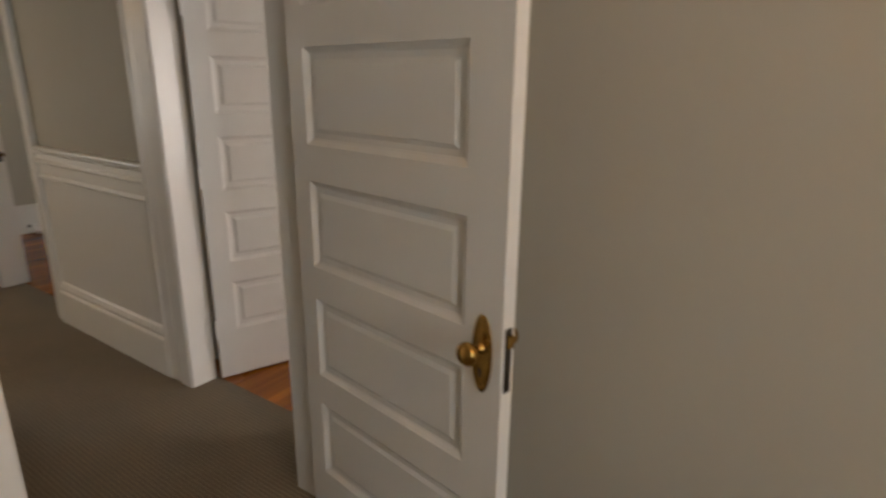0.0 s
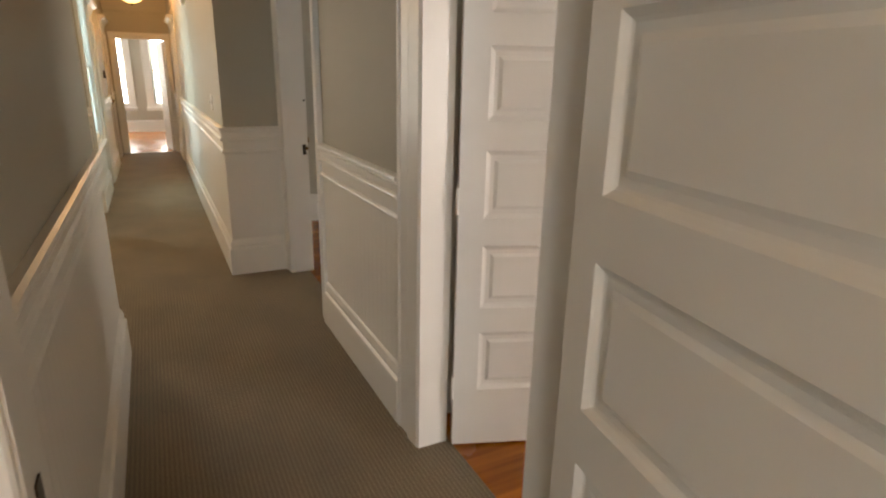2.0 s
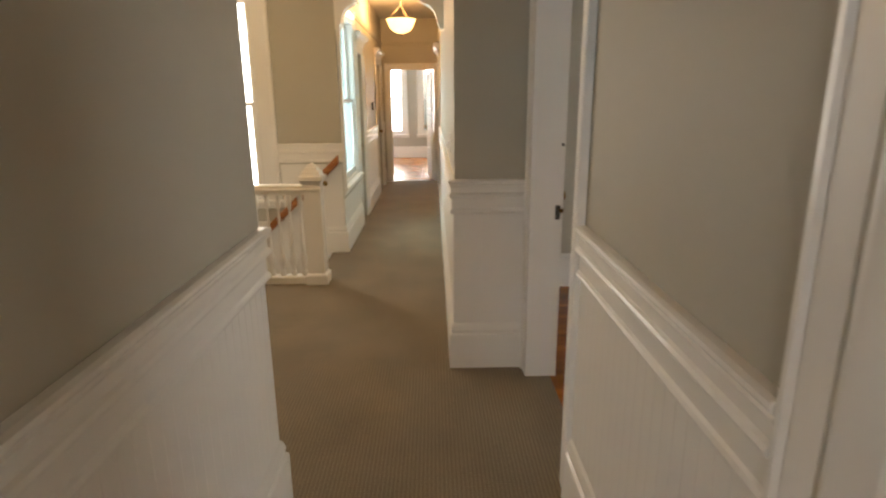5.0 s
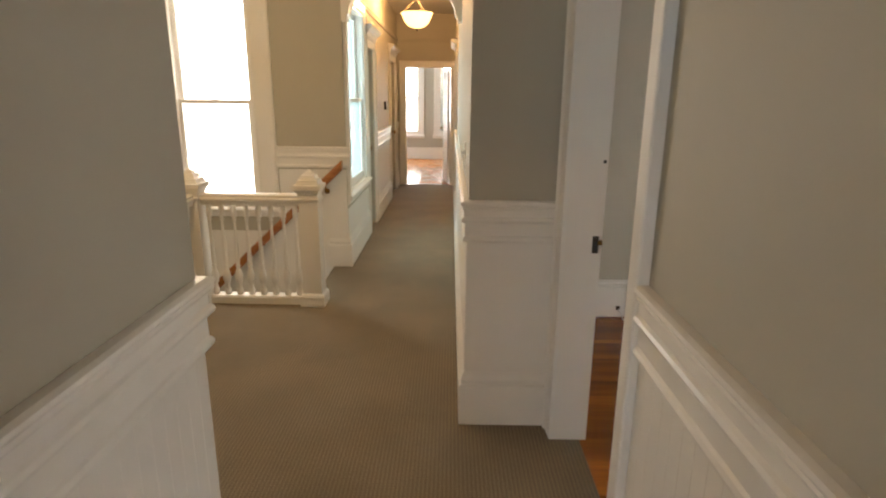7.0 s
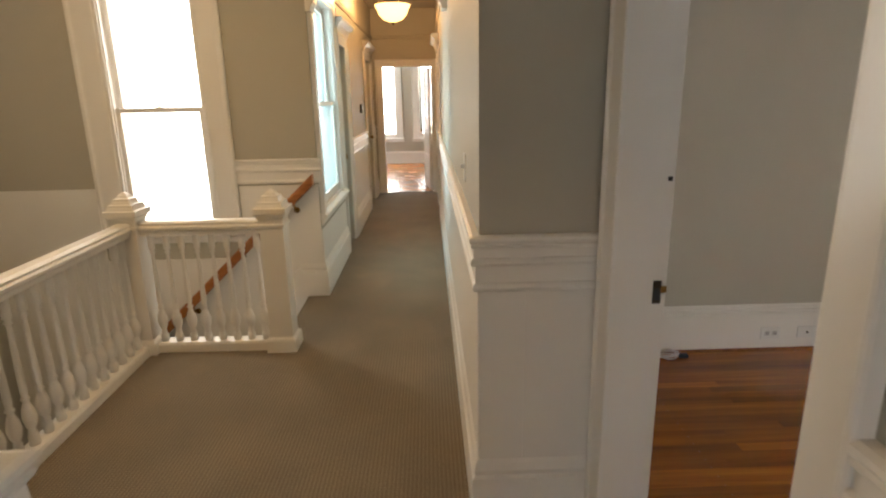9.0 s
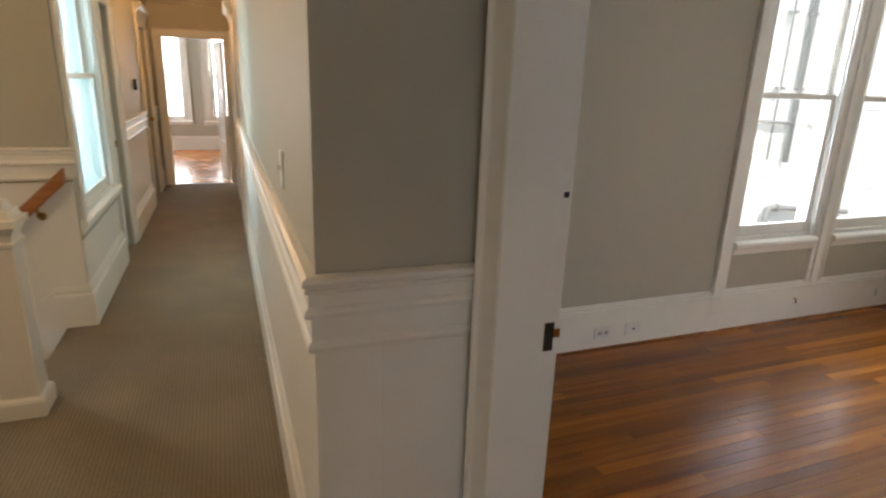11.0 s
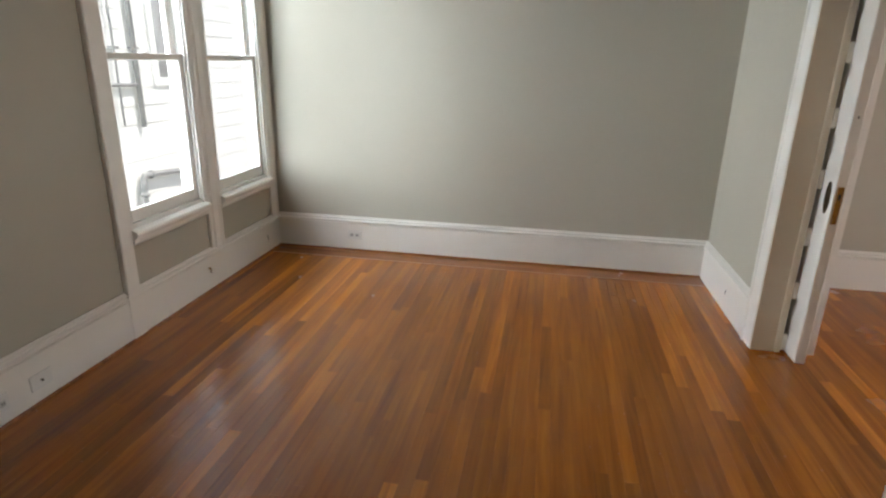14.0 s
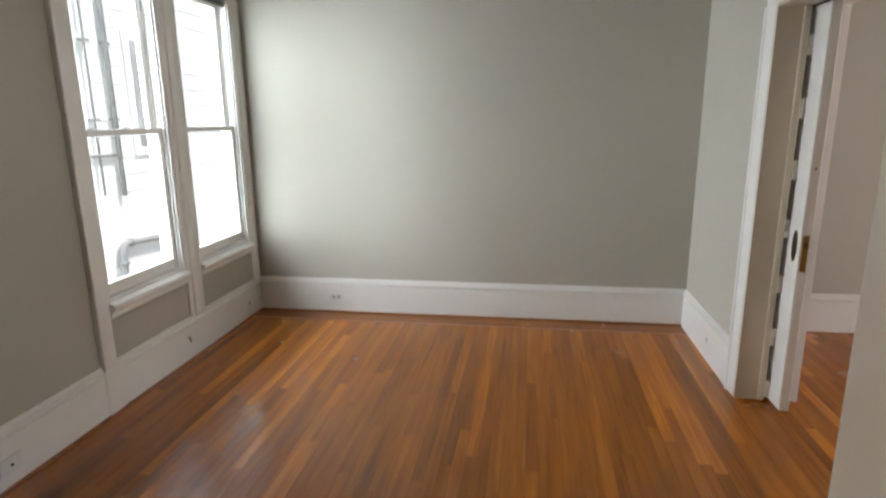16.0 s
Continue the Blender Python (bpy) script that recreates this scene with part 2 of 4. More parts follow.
GROUND = material("concrete_ground", (0.30, 0.29, 0.27), 0.85, vary=0.15, scale=2.0, bump=0.3, bump_scale=40)
GLASS = glass_material("window_glass")
FROSTED = glass_material("teal_frosted_glass", (0.60, 0.80, 0.82), 0.35)
BOWL = glow_material("amber_alabaster_glass", (1.0, 0.60, 0.22), 2.2)
CORD = material("grey_cable_sheath", (0.70, 0.69, 0.67), 0.5, vary=0.05, bump=0.0)
SHADE = material("dark_roller_blind", (0.10, 0.09, 0.07), 0.7, vary=0.1, scale=30, bump=0.1)


# ---- building helpers ----
def part(name, bm, mat, parent=None, label="", bevel=0.0, smooth=False):
    """Links a bmesh as one mesh object, under a thing or a part if one is given."""
    if bevel:
        bmesh.ops.bevel(bm, geom=list(bm.edges), offset=bevel, segments=1, affect="EDGES", clamp_overlap=True)
    bmesh.ops.recalc_face_normals(bm, faces=list(bm.faces))
    me = bpy.data.meshes.new(name)
    bm.to_mesh(me)
    bm.free()
    me.materials.append(mat)
    if smooth:
        for p in me.polygons:
            p.use_smooth = True
    ob = new(name, me)
    if parent is not None:
        ob.parent = parent
    if label:
        tagged(ob, label)
    return ob


def thing(name, label, category, group="", kind="", at=(0, 0, 0)):
    ob = new(name)
    ob.location = at
    return tagged(ob, label, category, group, kind)


def box(bm, x0, x1, y0, y1, z0, z1):
    v = [bm.verts.new((x, y, z)) for x in (min(x0, x1), max(x0, x1)) for y in (min(y0, y1), max(y0, y1)) for z in (min(z0, z1), max(z0, z1))]
    for q in ((0, 1, 3, 2), (4, 6, 7, 5), (0, 4, 5, 1), (2, 3, 7, 6), (0, 2, 6, 4), (1, 5, 7, 3)):
        bm.faces.new([v[i] for i in q])
    return bm


def boxes(*rows):
    bm = bmesh.new()
    for r in rows:
        box(bm, *r)
    return bm


def loft(bm, rings, closed=True, cap=True):
    """Skins rings of points, one after another."""
    made = [[bm.verts.new(p) for p in ring] for ring in rings]
    n = len(made[0])
    for a, b in zip(made, made[1:]):
        for i in range(n if closed else n - 1):
            j = (i + 1) % n
            bm.faces.new((a[i], a[j], b[j], b[i]))
    if cap:
        bm.faces.new(list(reversed(made[0])))
        bm.faces.new(made[-1])
    return bm


def turned(bm, profile, centre=(0, 0, 0), n=16, axis="z"):
    """A turned shape from (radius, height) pairs."""
    cx, cy, cz = centre
    rings = []
    for r, h in profile:
        ring = []
        for i in range(n):
            a = 2 * math.pi * i / n
            c, s = r * math.cos(a), r * math.sin(a)
            ring.append({"z": (cx + c, cy + s, cz + h), "x": (cx + h, cy + c, cz + s), "y": (cx + c, cy + h, cz + s)}[axis])
        rings.append(ring)
    return loft(bm, rings)


def tube(bm, points, r, n=8):
    pts = [Vector(p) for p in points]
    rings = []
    for i, p in enumerate(pts):
        d = (pts[min(i + 1, len(pts) - 1)] - pts[max(i - 1, 0)]).normalized()
        q = d.to_track_quat("Z", "Y")
        rings.append([p + q @ Vector((r * math.cos(2 * math.pi * k / n), r * math.sin(2 * math.pi * k / n), 0)) for k in range(n)])
    return loft(bm, rings)


class Face:
    """A wall's face: s along it, d out of it into the room, z up."""

    def __init__(self, axis, at, side):
        self.axis, self.at, self.side = axis, at, side

    def p(self, s, d, z):
        return (s, self.at + self.side * d, z) if self.axis == "y" else (self.at + self.side * d, s, z)

    def box(self, bm, s0, s1, d0, d1, z0, z1):
        a, b = self.p(s0, d0, z0), self.p(s1, d1, z1)
        return box(bm, a[0], b[0], a[1], b[1], a[2], b[2])

    def run(self, bm, s0, s1, profile, m0=0, m1=0):
        """A moulding with a (d, z) profile; m: 1 mitred round an outer corner, -1 into an inner one."""
        return loft(bm, [[self.p(s0 - m0 * d, d, z) for d, z in profile], [self.p(s1 + m1 * d, d, z) for d, z in profile]])

    def post(self, bm, s0, s1, z0, z1, profile, flip=False):
        """An upright moulding; the profile gives (share of the width, d)."""
        w = s1 - s0
        prof = [((1 - u) if flip else u, d) for u, d in profile]
        return loft(bm, [[self.p(s0 + u * w, d, z) for u, d in prof] for z in (z0, z1)])

    def beam(self, bm, s0, s1, z0, z1, profile):
        h = z1 - z0
        return loft(bm, [[self.p(s, d, z0 + u * h) for u, d in profile] for s in (s0, s1)])


def cells(us, vs, solid, place):
    """One joined slab over the grid's solid cells; place gives the point for u, v and side 0 or 1."""
    bm = bmesh.new()
    verts = {}

    def vert(i, j, k):
        if (i, j, k) not in verts:
            verts[i, j, k] = bm.verts.new(place(us[i], vs[j], k))
        return verts[i, j, k]

    full = {(i, j) for i in range(len(us) - 1) for j in range(len(vs) - 1) if solid((us[i] + us[i + 1]) / 2, (vs[j] + vs[j + 1]) / 2)}
    for i, j in sorted(full):
        corners = ((i, j), (i + 1, j), (i + 1, j + 1), (i, j + 1))
        bm.faces.new([vert(*c, 0) for c in corners])
        bm.faces.new([vert(*c, 1) for c in reversed(corners)])
        for a, b, nxt in ((0, 1, (i, j - 1)), (1, 2, (i + 1, j)), (2, 3, (i, j + 1)), (3, 0, (i - 1, j))):
            if nxt not in full:
                bm.faces.new([vert(*corners[b], 0), vert(*corners[a], 0), vert(*corners[a], 1), vert(*corners[b], 1)])
    return bm


def slab(rects, z0, z1):
    """A flat slab that covers the rectangles (x0, x1, y0, y1), joined into one."""
    us = sorted({v for r in rects for v in r[:2]})
    vs = sorted({v for r in rects for v in r[2:]})
    return cells(us, vs, lambda x, y: any(a < x < b and c < y < d for a, b, c, d in rects), lambda x, y, k: (x, y, z0 if k else z1))


def wall(name, face, thick, s0, s1, z0, z1, openings=(), mat=None):
    """A wall behind its face, with openings (s0, s1, z0, z1) right through it."""
    ss = sorted({s0, s1, *(v for o in openings for v in o[:2])})
    zs = sorted({z0, z1, *(v for o in openings for v in o[2:])})
    bm = cells(ss, zs, lambda s, z: not any(a < s < b and c < z < d for a, b, c, d in openings), lambda s, z, k: face.p(s, -thick * k, z))
    return tagged(part(name, bm, mat or WALL), "painted greige plaster wall", "wall", kind="structure")


H = 2.88
# ---- walls ----
F_near = Face("y", 2.03, -1)       # hall's wall with the two near doors
F_recess = Face("x", -7.02, 1)     # short return before the far hall
F_far = Face("y", 1.62, -1)        # far hall, side of the rooms
F_left = Face("y", 0.90, 1)        # near hall, other side
F_turn = Face("x", -5.86, -1)      # end of that wall, towards the stairs
F_stair = Face("x", -9.66, 1)      # stair wall with the tall window
F_well = Face("y", 0.60, 1)        # far hall, side of the light well
F_end = Face("x", -14.77, 1)
F_d1 = Face("x", -3.46, -1)        # first doorway, hall side
F_d1b = Face("x", -3.36, 1)
R_left = Face("x", -8.43, 1)
R_north = Face("y", 6.235, -1)
R_south = Face("y", 2.15, 1)
R_right = Face("x", -4.943, -1)
R2_left = Face("x", -4.64, 1)
D3, D2 = (-6.88, -5.96), (-4.463, -3.67)
wall("wall_near_hall", F_near, 0.12, -8.57, -3.36, 0, H, [(*D3, 0, 2.08), (D2[0] - 0.04, D2[1], 0, 2.06)])
wall("wall_recess", F_recess, 0.12, 1.62, 2.03, 0, H)
wall("wall_far_hall", F_far, 0.12, -14.89, -7.14, 0, H, [(-13.45, -12.70, 0, 2.06)])
wall("wall_left_hall", F_left, 0.12, -5.86, -3.46, 0, H)
wall("wall_stair_turn", F_turn, 0.12, -2.0, 0.78, -2.2, H)
wall("wall_stair", F_stair, 0.14, -2.0, 0.46, -2.2, H, [(-0.91, -0.19, 0.55, 2.48)])
wall("wall_light_well", F_well, 0.14, -14.77, -9.66, 0, H, [(-14.22, -13.50, 0, 2.06), (-11.56, -11.10, 0, 2.06), (-10.86, -9.86, 0.66, 2.36)])
wall("wall_end", F_end, 0.12, 0.3, 1.62, 0, H, [(0.75, 1.53, 0, 2.02)])
wall("wall_first_doorway", F_d1, 0.10, -1.6, 2.03, 0, H, [(0.975, 1.83, 0, 2.05)])
wall("wall_start_side", Face("y", 1.95, -1), 0.20, -3.36, 0.4, 0, H)
wall("wall_start_back", Face("y", -1.6, 1), 0.12, -3.5, 0.54, 0, H)
wall("wall_start_end", Face("x", 0.4, -1), 0.14, -1.6, 2.15, 0, H, [(-0.35, 0.75, 0.65, 2.35)])
wall("wall_room_window", R_left, 0.14, 2.15, 6.355, 0, H, [(4.475, 5.205, 0.612, 2.48), (5.375, 6.11, 0.612, 2.48)])
wall("wall_room_north", R_north, 0.12, -8.43, -1.06, 0, H)
wall("wall_pocket", R_right, 0.12, 2.15, 6.235, 0, H, [(3.30, 5.05, 0, 2.13)])
wall("wall_pocket_other_side", R2_left, 0.08, 2.15, 6.235, 0, H, [(3.30, 5.05, 0, 2.13)])
wall("wall_side_room_end", Face("x", -1.2, -1), 0.14, 2.15, 6.235, 0, H, [(3.5, 4.9, 0.6, 2.4)])
wall("wall_stairwell_back", Face("y", -2.0, 1), 0.12, -9.8, -3.5, -2.2, H)
wall("wall_stairwell_under", Face("x", -8.72, -1), 0.12, -0.42, 0.44, -2.2, -0.04)
wall("wall_stairwell_under_rail", Face("y", -0.44, -1), 0.10, -8.60, -5.86, -2.2, -0.04)
wall("wall_front_room_windows", Face("x", -19.1, 1), 0.14, -0.8, 2.6, 0, H, [(0.33, 0.76, 0.6, 2.45), (1.22, 1.70, 0.6, 2.45)])
wall("wall_front_room_side", Face("y", -0.8, 1), 0.12, -19.24, -14.89, 0, H, [(-18.4, -16.9, 0.6, 2.45)])
wall("wall_front_room_other_side", Face("y", 2.6, -1), 0.12, -19.24, -14.89, 0, H)
wall("wall_front_room_inner", Face("x", -14.89, -1), 0.12, -0.8, 0.3, 0, H)
wall("wall_front_room_inner_b", Face("x", -14.89, -1), 0.12, 1.74, 2.6, 0, H)

bm = slab([(-9.80, 0.54, -2.12, 1.74), (-8.57, 0.54, 1.74, 6.355), (-14.89, -9.80, 0.46, 1.74), (-19.24, -14.89, -0.92, 2.72)], H, H + 0.14)
tagged(part("ceiling", bm, CEIL), "off-white painted flat ceiling", "ceiling", kind="structure")

# ---- floors ----
bm = slab([(-3.43, 0.4, -1.6, 1.95), (-8.74, -3.43, 0.78, 2.155), (-8.74, -5.80, -0.44, 0.78), (-14.83, -8.74, 0.46, 1.70)], -0.04, 0)
tagged(part("floor_hall", bm, CARPET), "taupe ribbed wool carpet in the hall", "floor", kind="structure")
bm = boxes((-8.5, -4.70, 2.155, 6.30, -0.06, -0.016), (-4.70, -1.1, 2.155, 6.30, -0.06, -0.016))
tagged(part("floor_room_base", bm, DARKSLOT), "dark subfloor under the oak boards", "floor", kind="structure")
bm = boxes((-9.8, -5.8, -2.0, 0.5, -2.3, -2.2))
tagged(part("floor_stairwell", bm, CARPET), "carpeted lower landing of the stairwell", "floor", kind="structure")
bm = boxes((-60, 60, -60, 60, -3.6, -3.5))
tagged(part("ground", bm, GROUND), "grey concrete ground outside", "ground", kind="structure")

# ---- wainscot, baseboards, casings ----
BASE = [(0, 0), (0.030, 0), (0.030, 0.190), (0, 0.190)]
BASECAP = [(0, 0.190), (0.030, 0.190), (0.028, 0.205), (0.018, 0.215), (0.022, 0.235), (0.014, 0.262), (0.006, 0.275), (0, 0.275)]
FRIEZE = [(0, 0.918), (0.014, 0.918), (0.022, 0.924), (0.025, 0.934), (0.021, 0.944), (0.0145, 0.950), (0.0135, 1.008), (0, 1.008)]
CAP = [(0, 1.008), (0.020, 1.008), (0.029, 1.013), (0.032, 1.022), (0.028, 1.031), (0.020, 1.037), (0.019, 1.066), (0.027, 1.071), (0.030, 1.078), (0.025, 1.083), (0.032, 1.088), (0.036, 1.096), (0.034, 1.104), (0.022, 1.109), (0, 1.109)]
ROOMBASE = [(0, 0), (0.022, 0), (0.022, 0.238), (0, 0.238)]
ROOMCAP = [(0, 0.238), (0.012, 0.238), (0.012, 0.244), (0.030, 0.247), (0.032, 0.256), (0.024, 0.262), (0.013, 0.264), (0.013, 0.268), (0.022, 0.271), (0.022, 0.279), (0.011, 0.283), (0.010, 0.292), (0, 0.292)]
BOARD = 0.058


def wainscot(face, s0, s1, m0=0, m1=0, boards=None):
    w = thing("wainscot", "white painted beadboard wainscot with a moulded cap", "wainscot", kind="structure")
    for nm, prof in (("baseboard", BASE), ("base_moulding", BASECAP), ("frieze_board", FRIEZE), ("cap_rail", CAP)):
        bm = bmesh.new()
        face.run(bm, s0, s1, prof, m0, m1)
        part(nm, bm, WHITE, w)
    if boards is None:
        n = max(1, round((s1 - s0) / BOARD))
        boards = [(s1 - s0) / n] * n
    made = {}
    at = s0
    for width in boards:
        key = round(width, 4)
        if key not in made:
            bm = bmesh.new()
            edge = [(0, 0.0), (0, 0.0050), (0.002, 0.0060), (width - 0.002, 0.0060), (width, 0.0050), (width, 0.0)]
            face.post(bm, 0, 1, 0.268, 0.925, edge)
            made[key] = part("bead_board", bm, WHITE, w)
            ob = made[key]
        else:
            ob = new("bead_board", made[key].data)
            ob.parent = w
        ob.location = (at, 0, 0) if face.axis == "y" else (0, at, 0)
        at += width
    return w


def baseboard(face, s0, s1, m0=0, m1=0):
    w = thing("baseboard", "tall white painted baseboard with a moulded top", "baseboard", kind="structure")
    bm = bmesh.new()
    face.run(bm, s0, s1, ROOMBASE, m0, m1)
    part("board", bm, WHITE, w)
    bm = bmesh.new()
    face.run(bm, s0, s1, ROOMCAP, m0, m1)
    part("moulding", bm, WHITE, w)
    return w


# outer edge first: back band, flat, inner bead
CASING = [(0.0, 0.0), (0.0, 0.026), (0.03, 0.031), (0.09, 0.033), (0.15, 0.031), (0.19, 0.024), (0.25, 0.021), (0.90, 0.018), (0.96, 0.017), (1.0, 0.012), (1.0, 0.0)]


WIDE_CASING = [(0.0, 0.0), (0.0, 0.022), (0.03, 0.029), (0.10, 0.030), (0.14, 0.022), (0.46, 0.020), (0.48, 0.012), (0.52, 0.012), (0.54, 0.026), (0.60, 0.028), (0.95, 0.024), (1.0, 0.014), (1.0, 0.0)]


def casing(face, a, b, top, left=0.11, right=0.11, cornice=False, bottom=0.0, profile=CASING):
    """Mouldings round an opening from a to b."""
    c = thing("trim", "white painted moulded door casing", "door casing", kind="structure")
    for s0, s1, flip in ((a - left, a, False), (b, b + right, True)):
        if s1 - s0 > 0.01:
            bm = bmesh.new()
            face.post(bm, s0, s1, bottom, top, profile, flip)
            part("side_casing", bm, WHITE, c)
    bm = bmesh.new()
    face.beam(bm, a - left, b + right, top, top + 0.11, [(1 - u, d) for u, d in CASING])
    part("head_casing", bm, WHITE, c)
    if cornice:
        bm = bmesh.new()
        z = top + 0.11
        prof = [(0, z), (0.03, z), (0.035, z + 0.02), (0.05, z + 0.05), (0.085, z + 0.075), (0.095, z + 0.095), (0.095, z + 0.11), (0, z + 0.125)]
        face.run(bm, a - left - 0.02, b + right + 0.02, prof, 1, 1)
        part("cornice", bm, WHITE, c)
    return c


def jamb(face, a, b, top, depth, mat=None, stop=None, first_depth=None):
    """The lining of an opening through a wall."""
    j = thing("trim", "white painted door lining with stops", "door jamb", kind="structure")
    t = 0.004
    for s0, s1, e in ((a, a + t, first_depth or depth), (b - t, b, depth)):
        bm = bmesh.new()
        face.box(bm, s0, s1, -e, 0.016, 0.0, top)
        part("side_lining", bm, mat or WHITE, j)
    bm = bmesh.new()
    face.box(bm, a + t, b - t, -depth, 0.016, top - t, top)
    part("head_lining", bm, mat or WHITE, j)
    if stop is not None:
        d0, d1 = stop
        for s0, s1 in ((a + t, a + t + 0.012), (b - t - 0.012, b - t)):
            bm = bmesh.new()
            face.box(bm, s0, s1, -d1, -d0, 0.0, top - t)
            part("stop", bm, WHITE, j, bevel=0.002)
    return j


# near hall: left wall, then its return towards the stairs
wainscot(F_left, -5.86, -3.48, 1, 0)
wainscot(F_turn, -0.28, 0.90, 0, 1)
# near hall, room side
wainscot(F_near, -5.85, -4.668)
wainscot(F_recess, 1.62, 2.012, 1, 0, [0.155, 0.237])
wainscot(F_far, -12.58, -7.02, 0, 1)
wainscot(F_far, -14.75, -13.58)
wainscot(F_well, -13.38, -11.70)
wainscot(F_well, -14.75, -14.34)
# low dado below the light-well window
d = thing("wainscot", "white painted base below the light-well window", "wainscot", kind="structure")
for nm, prof in (("baseboard", BASE), ("base_moulding", BASECAP)):
    bm = bmesh.new()
    F_well.run(bm, -11.0, -9.66, prof, 0, 1)
    part(nm, bm, WHITE, d)
bm = bmesh.new()
F_well.box(bm, -10.98, -9.66, 0, 0.006, 0.275, 0.54)
part("panel", bm, WHITE, d)

casing(F_near, D3[0], -5.965, 2.08, left=0.105, right=0.115)
jamb(F_near, *D3, 2.08, 0.125, first_depth=0.157)
casing(F_near, *D2, 2.06, left=0.205, right=0.11, profile=WIDE_CASING)
jamb(F_near, *D2, 2.06, 0.112)
casing(R_south, D3[0] - 0.01, D3[1] + 0.02, 2.09)
casing(F_d1, 0.975, 1.83, 2.05, left=0.07, right=0.11)
casing(F_d1b, 0.975, 1.83, 2.05)
jamb(F_d1, 0.975, 1.83, 2.05, 0.10)
casing(F_end, 0.75, 1.53, 2.02, left=0.11, right=0.085)
jamb(F_end, 0.75, 1.53, 2.02, 0.12)
casing(F_well, -11.56, -11.10, 2.06, left=0.12, right=0.10, cornice=True)
casing(F_well, -14.22, -13.50, 2.06, cornice=True)
casing(F_far, -13.45, -12.70, 2.06, cornice=True)

# picture rail over the far hall
for f, s0, s1 in ((F_end, 0.60, 1.62), (F_well, -14.77, -9.66), (F_far, -14.77, -9.9)):
    bm = bmesh.new()
    f.run(bm, s0, s1, [(0, 2.43), (0.012, 2.43), (0.022, 2.445), (0.016, 2.462), (0.024, 2.475), (0.010, 2.485), (0, 2.485)])
    tagged(part("picture_rail", bm, WALL), "painted picture rail moulding", "picture rail", kind="structure")

# rooms
baseboard(R_left, 2.15, 4.36)
baseboard(R_left, 4.36, 6.235, 0, -1)
baseboard(R_north, -8.43, -4.943, -1, -1)
baseboard(R_right, 5.17, 6.235, 0, -1)
baseboard(R_right, 2.15, 3.18)
baseboard(R_north, -4.64, -1.2, -1, -1)
baseboard(R2_left, 5.17, 6.235, 0, -1)
baseboard(R_south, -8.43, -7.905)
casing(R_south, -7.80, -7.12, 2.06, left=0.105, right=0.105)
baseboard(Face("x", -19.1, 1), -0.8, 2.6)
baseboard(Face("y", -0.8, 1), -19.1, -14.89)


